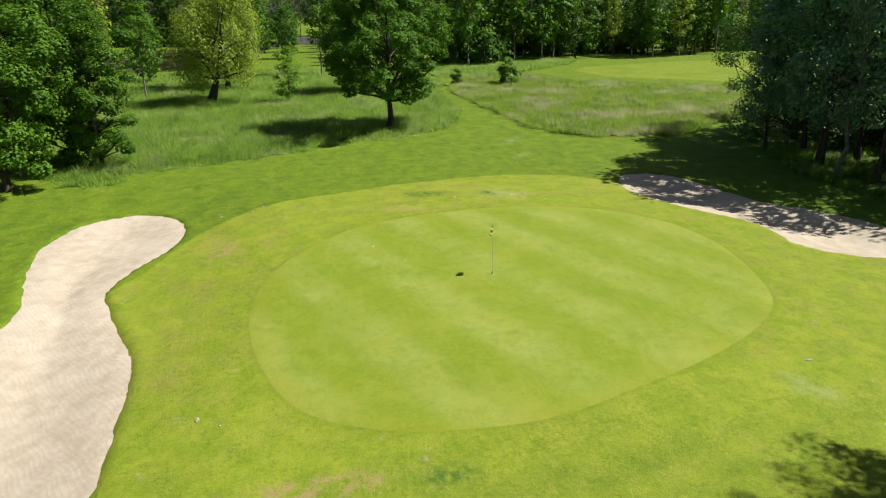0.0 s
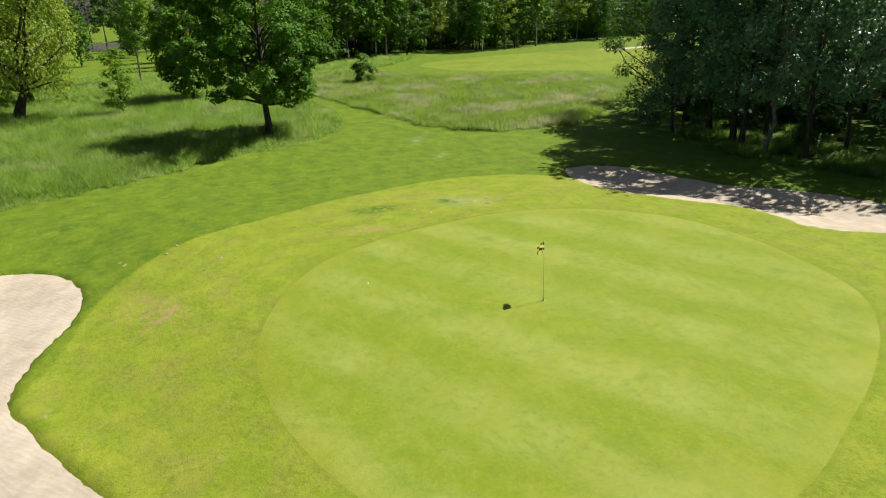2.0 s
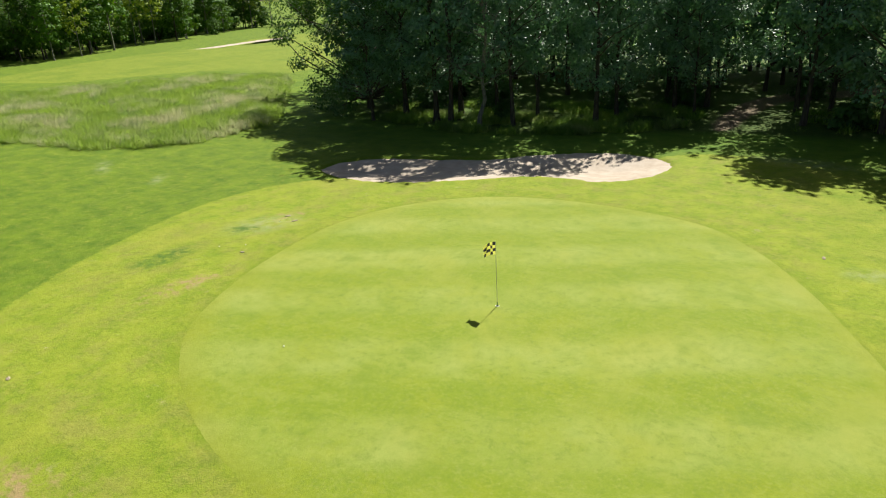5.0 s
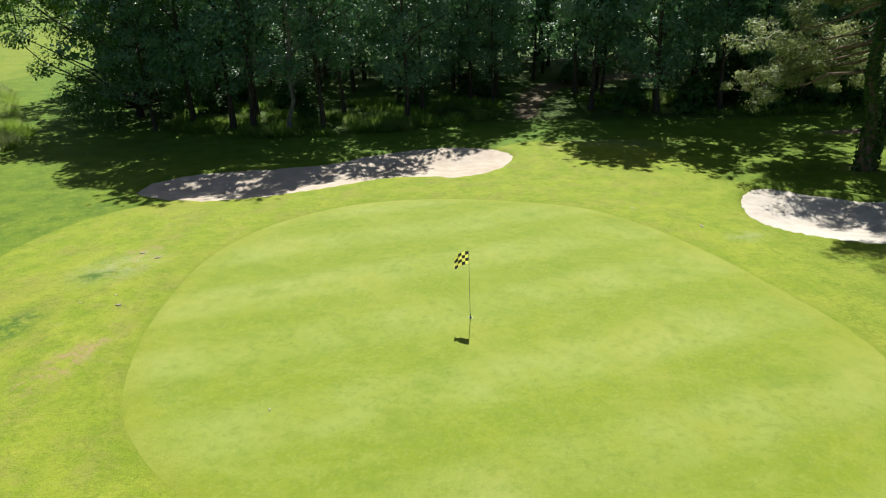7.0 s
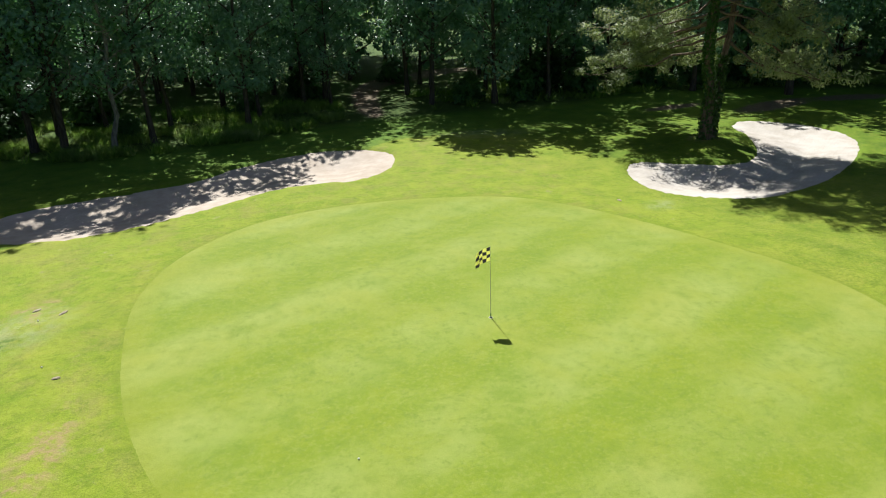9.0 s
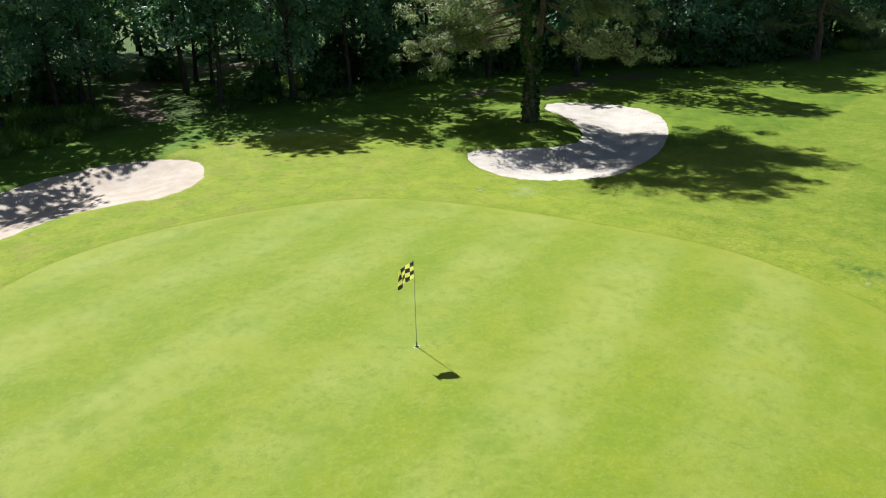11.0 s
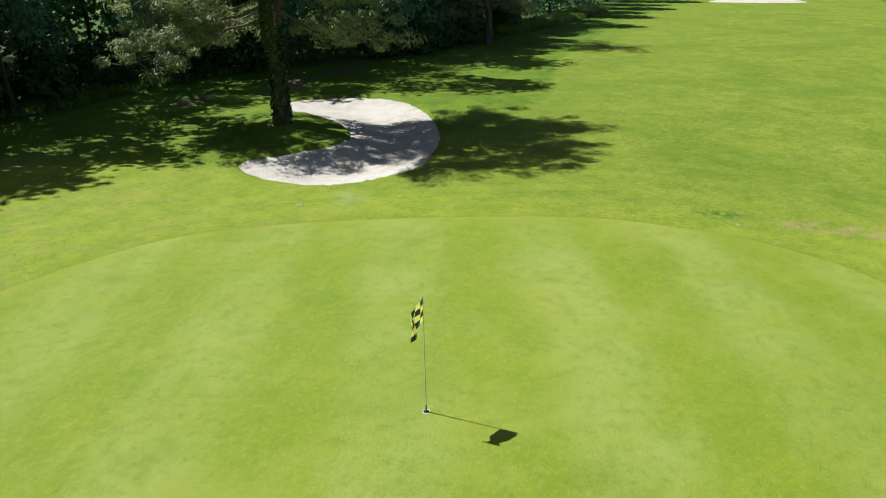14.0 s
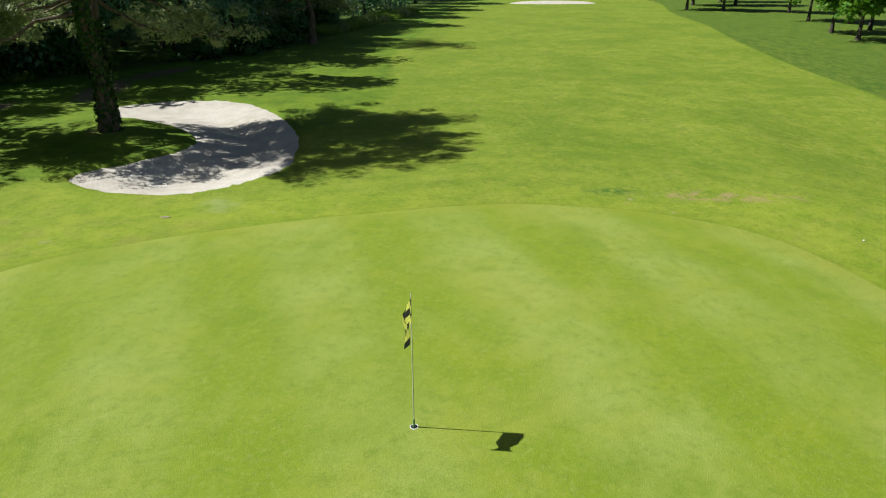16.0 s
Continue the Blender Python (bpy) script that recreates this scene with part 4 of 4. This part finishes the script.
west_spots, west_in = spots_in(WEST_MEADOW, 80000, 1, 0.1, lambda x, y: np.clip(1.2 - (-x - 25) / 70, 0.25, 1) * smooth(0.5, 2.2, np.hypot(x + 36.6, y + 1.0)))
blades("meadow_grass", west_spots, (0.42 + 0.40 * smooth(0, 2.5, west_in)) * (1 + 0.45 * ripple(west_spots[:, 0], west_spots[:, 1], 3.0) + 0.25 * ripple(west_spots[:, 0], west_spots[:, 1], 0.9, 4.0)), 0.019, MEADOW,
       "tall green meadow grass under the western trees", 2)
north_spots, north_in = spots_in(NORTH_MEADOW, 42000, 3, 0.1)
blades("seeding_grass", north_spots, (0.66 + 0.08 * smooth(0, 2.0, north_in)) * (1 + 0.45 * ripple(north_spots[:, 0], north_spots[:, 1], 2.5)), 0.018, HEATH,
       "tall grass with pale straw-coloured seed heads", 4)
BANK_LINE = closed_curve([(-74, 10.5), (-92, 10), (-104, 18), (-112, 32), (-104, 40), (-92, 33), (-82, 24)])
bank_spots, _ = spots_in(BANK_LINE, 9000, 9, 0.2)
blades("bank_grass", bank_spots, 0.7 * (1 + 0.5 * ripple(bank_spots[:, 0], bank_spots[:, 1], 3.0, 1.0)), 0.035, MEADOW, "rank green grass on the bank before the far wood", 10)
TUFT_LINE = closed_curve([(-23, 29), (-17, 24.5), (-8, 24.5), (-1, 27.5), (0.4, 33), (-4, 36), (-14, 35), (-22, 35)])
tuft_spots, _ = spots_in(TUFT_LINE, 15000, 5, 0.2, lambda x, y: smooth(-0.3, 0.3, ripple(x, y, 2.2, 4.0)))
blades("woodland_grass", tuft_spots, np.full(len(tuft_spots), 0.62), 0.024, MEADOW, "bright tufts of tall grass among the woodland trunks", 6)
EAST_TUFTS = closed_curve([(6, 29), (16, 28.5), (26, 29), (36, 25.5), (48, 19.5), (66, 19), (66, 24), (46, 27), (30, 34), (8, 36)])
tuft_spots, _ = spots_in(EAST_TUFTS, 16000, 7, 0.2, lambda x, y: smooth(-0.2, 0.4, ripple(x, y, 2.6, 6.0)))
blades("woodland_grass", tuft_spots, np.full(len(tuft_spots), 0.6), 0.022, MEADOW, "rank grass and brambles along the wood's edge", 8)

FAR_EDGE = closed_curve([(58, 17.2), (70, 15.6), (86, 14.2), (88, 17), (70, 19), (60, 20)])
edge_spots, _ = spots_in(FAR_EDGE, 4200, 11, 0.2)
blades("edge_grass", edge_spots, 0.9 * (1 + 0.4 * ripple(edge_spots[:, 0], edge_spots[:, 1], 2.0)), 0.03, HEATH, "tall pale grass standing along the fairway's edge", 12)

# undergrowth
bramble = broadleaf(91, "woodland_shrub", 2.2, 1.5, 0.1, 26, 70, 0.22, BARK, SHADED_LEAF, "low dark woodland shrub among the trunks", "shrub", girth=0.04, clump=0.7, low=0.8)
bush_rng = np.random.default_rng(15)
scatter([bramble], [(9.5, 31, 0.8), (-12.5, 29, 0.6), (13.5, 30.5, 0.9), (18.4, 31.5, 1.1), (22.5, 32.5, 1.0), (27.5, 30.6, 1.1), (33, 28.0, 1.0), (-19.5, 31, 0.9), (-5.5, 33, 0.8), (40, 22.5, 1.0), (43.5, 20, 0.9),
                    (47.5, 19.8, 0.9), (51.5, 20, 1.1), (56, 20.5, 1.1), (24, 33, 1.3), (17, 35, 1.3), (29.5, 31, 1.3), (-15, 33.5, 1.1), (-21, 36, 1.3), (6.8, 42.5, 0.9), (-1.5, 37.5, 0.9), (62, 19.5, 1.2)],
        bush_rng, "undergrowth of the wood")


# ---- the flagstick ----
def lathe(name, rows, material, sides=20):
    """A turned shape from rows of radius and height."""
    bm = bmesh.new()
    rings = [[bm.verts.new((r * math.cos(2 * math.pi * k / sides), r * math.sin(2 * math.pi * k / sides), z)) for k in range(sides)] for r, z in rows]
    for a, b in zip(rings, rings[1:]):
        for k in range(sides):
            bm.faces.new((a[k], a[(k + 1) % sides], b[(k + 1) % sides], b[k]))
    bm.faces.new(rings[-1])
    mesh = bpy.data.meshes.new(name)
    bm.to_mesh(mesh)
    bm.free()
    mesh.polygons.foreach_set("use_smooth", [True] * len(mesh.polygons))
    mesh.materials.append(material)
    return mesh


def flag_cloth():
    """A checked cloth flag hung by its edge, blown out lightly and folded."""
    bm = bmesh.new()
    cols, rows, span, drop = 24, 20, 0.50, 0.38
    grid, uv = [], bm.loops.layers.uv.new("cloth")
    for i in range(cols + 1):
        u = i / cols
        line = []
        for j in range(rows + 1):
            v = j / rows
            sway = 0.05 * math.sin(7 * u + 2.2 * v) * u + 0.03 * math.sin(13 * u - 3 * v) * u
            line.append(bm.verts.new((span * u * 0.80, sway, -drop * v - 0.42 * u * u * span - 0.02 * math.sin(5 * u) * v)))
        grid.append(line)
    for i in range(cols):
        for j in range(rows):
            f = bm.faces.new((grid[i][j], grid[i][j + 1], grid[i + 1][j + 1], grid[i + 1][j]))
            f.smooth = True
            for loop, (a, b) in zip(f.loops, ((i, j), (i, j + 1), (i + 1, j + 1), (i + 1, j))):
                loop[uv].uv = a / cols, b / rows
    mesh = bpy.data.meshes.new("flag")
    bm.to_mesh(mesh)
    bm.free()
    k = Nodes("checked_cloth")
    check = k.tree.nodes.new("ShaderNodeTexChecker")
    check.inputs["Scale"].default_value = 4.0
    check.inputs["Color1"].default_value, check.inputs["Color2"].default_value = (0.80, 0.78, 0.16, 1), (0.030, 0.030, 0.034, 1)
    k.put(check.inputs["Vector"], k.tree.nodes.new("ShaderNodeTexCoord").outputs["UV"])
    k.bump(k.noise(300, 2), 0.2, 0.002)
    k.finish(check.outputs["Color"], 0.42, 0.45)
    glow = k.tree.nodes.new("ShaderNodeBsdfTranslucent")
    k.put(glow.inputs["Color"], check.outputs["Color"])
    both = k.tree.nodes.new("ShaderNodeMixShader")
    both.inputs[0].default_value = 0.45
    k.tree.links.new(k.bsdf.outputs[0], both.inputs[1])
    k.tree.links.new(glow.outputs[0], both.inputs[2])
    k.tree.links.new(both.outputs[0], k.tree.nodes["Material Output"].inputs["Surface"])
    mesh.materials.append(k.mat)
    return mesh


POLE, FERRULE, LINER = plain("pale_fibreglass", (0.62, 0.62, 0.50), 0.4), plain("green_ferrule", (0.05, 0.16, 0.06), 0.4), plain("white_liner", (0.75, 0.77, 0.78), 0.4)
flagstick = tagged(new("flagstick"), "slim pale flagstick with a yellow and black checked flag", "flagstick")
flagstick.location = (0, 0, 0)
part("pole", lathe("pole", [(0.0095, -0.05), (0.0095, 0.25), (0.008, 1.2), (0.0065, 2.12), (0.003, 2.13)], POLE, 10), flagstick)
part("ferrule", lathe("ferrule", [(0.012, -0.05), (0.022, 0.0), (0.022, 0.03), (0.014, 0.05), (0.013, 0.14), (0.010, 0.15)], FERRULE, 12), flagstick, "dark green ferrule")
flag = part("flag", flag_cloth(), flagstick, "yellow and black checked cloth flag")
flag.matrix_basis = pose(0, 0, 2.09, 0, 0, 176)
cup = tagged(new("golf_hole"), "round hole in the green with a thin white rim", "golf hole")
part("rim", lathe("rim", [(0.060, 0.012), (0.060, 0.024), (0.054, 0.025), (0.053, 0.0215), (0.0525, 0.0212)], LINER, 24), cup)
# a flat near-black disc paints the hole's shaded depth; the green isn't cut
part("hole", lathe("hole", [(0.0535, 0.0225), (0.052, 0.0235), (0.020, 0.0232)], plain("hole_shade", (0.02, 0.016, 0.012), 0.9), 24), cup, "dark disc painted as the hole's shaded depth")

ball = tagged(new("golf_ball"), "white golf ball lying on the green", "golf ball")
bm = bmesh.new()
bmesh.ops.create_icosphere(bm, subdivisions=3, radius=0.0214)
ball_mesh = bpy.data.meshes.new("golf_ball")
bm.to_mesh(ball_mesh)
bm.free()
ball_mesh.polygons.foreach_set("use_smooth", [True] * len(ball_mesh.polygons))
ball_mesh.materials.append(plain("white_ball", (0.82, 0.82, 0.80), 0.3, spread=0.05))
part("shell", ball_mesh, ball)
ball.location = (-4.43, -4.65, 0.018 + 0.021)


# ---- small things lying about ----
def clod(seed, wide, deep, high, material):
    """A torn scrap of dry turf."""
    rng = np.random.default_rng(seed)
    bm = bmesh.new()
    bmesh.ops.create_icosphere(bm, subdivisions=2, radius=1.0)
    for v in bm.verts:
        k = 0.8 + 0.35 * rng.uniform(0, 1)
        v.co = Vector((v.co.x * wide * k, v.co.y * deep * k, max(-0.2, v.co.z) * high * k))
    mesh = bpy.data.meshes.new("turf_scrap")
    bm.to_mesh(mesh)
    bm.free()
    mesh.materials.append(material)
    return mesh


DRY_TURF = bark_material("dry_turf", (0.16, 0.13, 0.08), (0.40, 0.35, 0.25))
scrap_meshes = [clod(i, 0.10 + 0.03 * i, 0.06, 0.03, DRY_TURF) for i in range(3)]
for i, (x, y) in enumerate(((-10.85, 0.45), (-12.2, 4.67), (8.6, 8.3), (-10.35, -8.95), (8.6, -10.4), (-11.4, 4.2), (-12.8, -12.8), (-12.3, -12.6), (-13.3, -10.4), (-12.4, -10.9))):
    scrap = tagged(new("turf_scrap", scrap_meshes[i % 3]), "pale dry scrap of torn turf lying on the grass", "turf scrap", "turf scraps round the green")
    scrap.matrix_basis = pose(x, y, on_ground(x, y, -0.008), 0, 0, 47 * i)
for x, y in ((-11.3, 1.1), (-12.2, 0.6), (-12.0, 3.9), (9.1, -9.7)):
    stray = copy_thing(ball, pose(x, y, on_ground(x, y, -0.02)))
    tagged(stray, "white golf ball lying in the apron's grass")
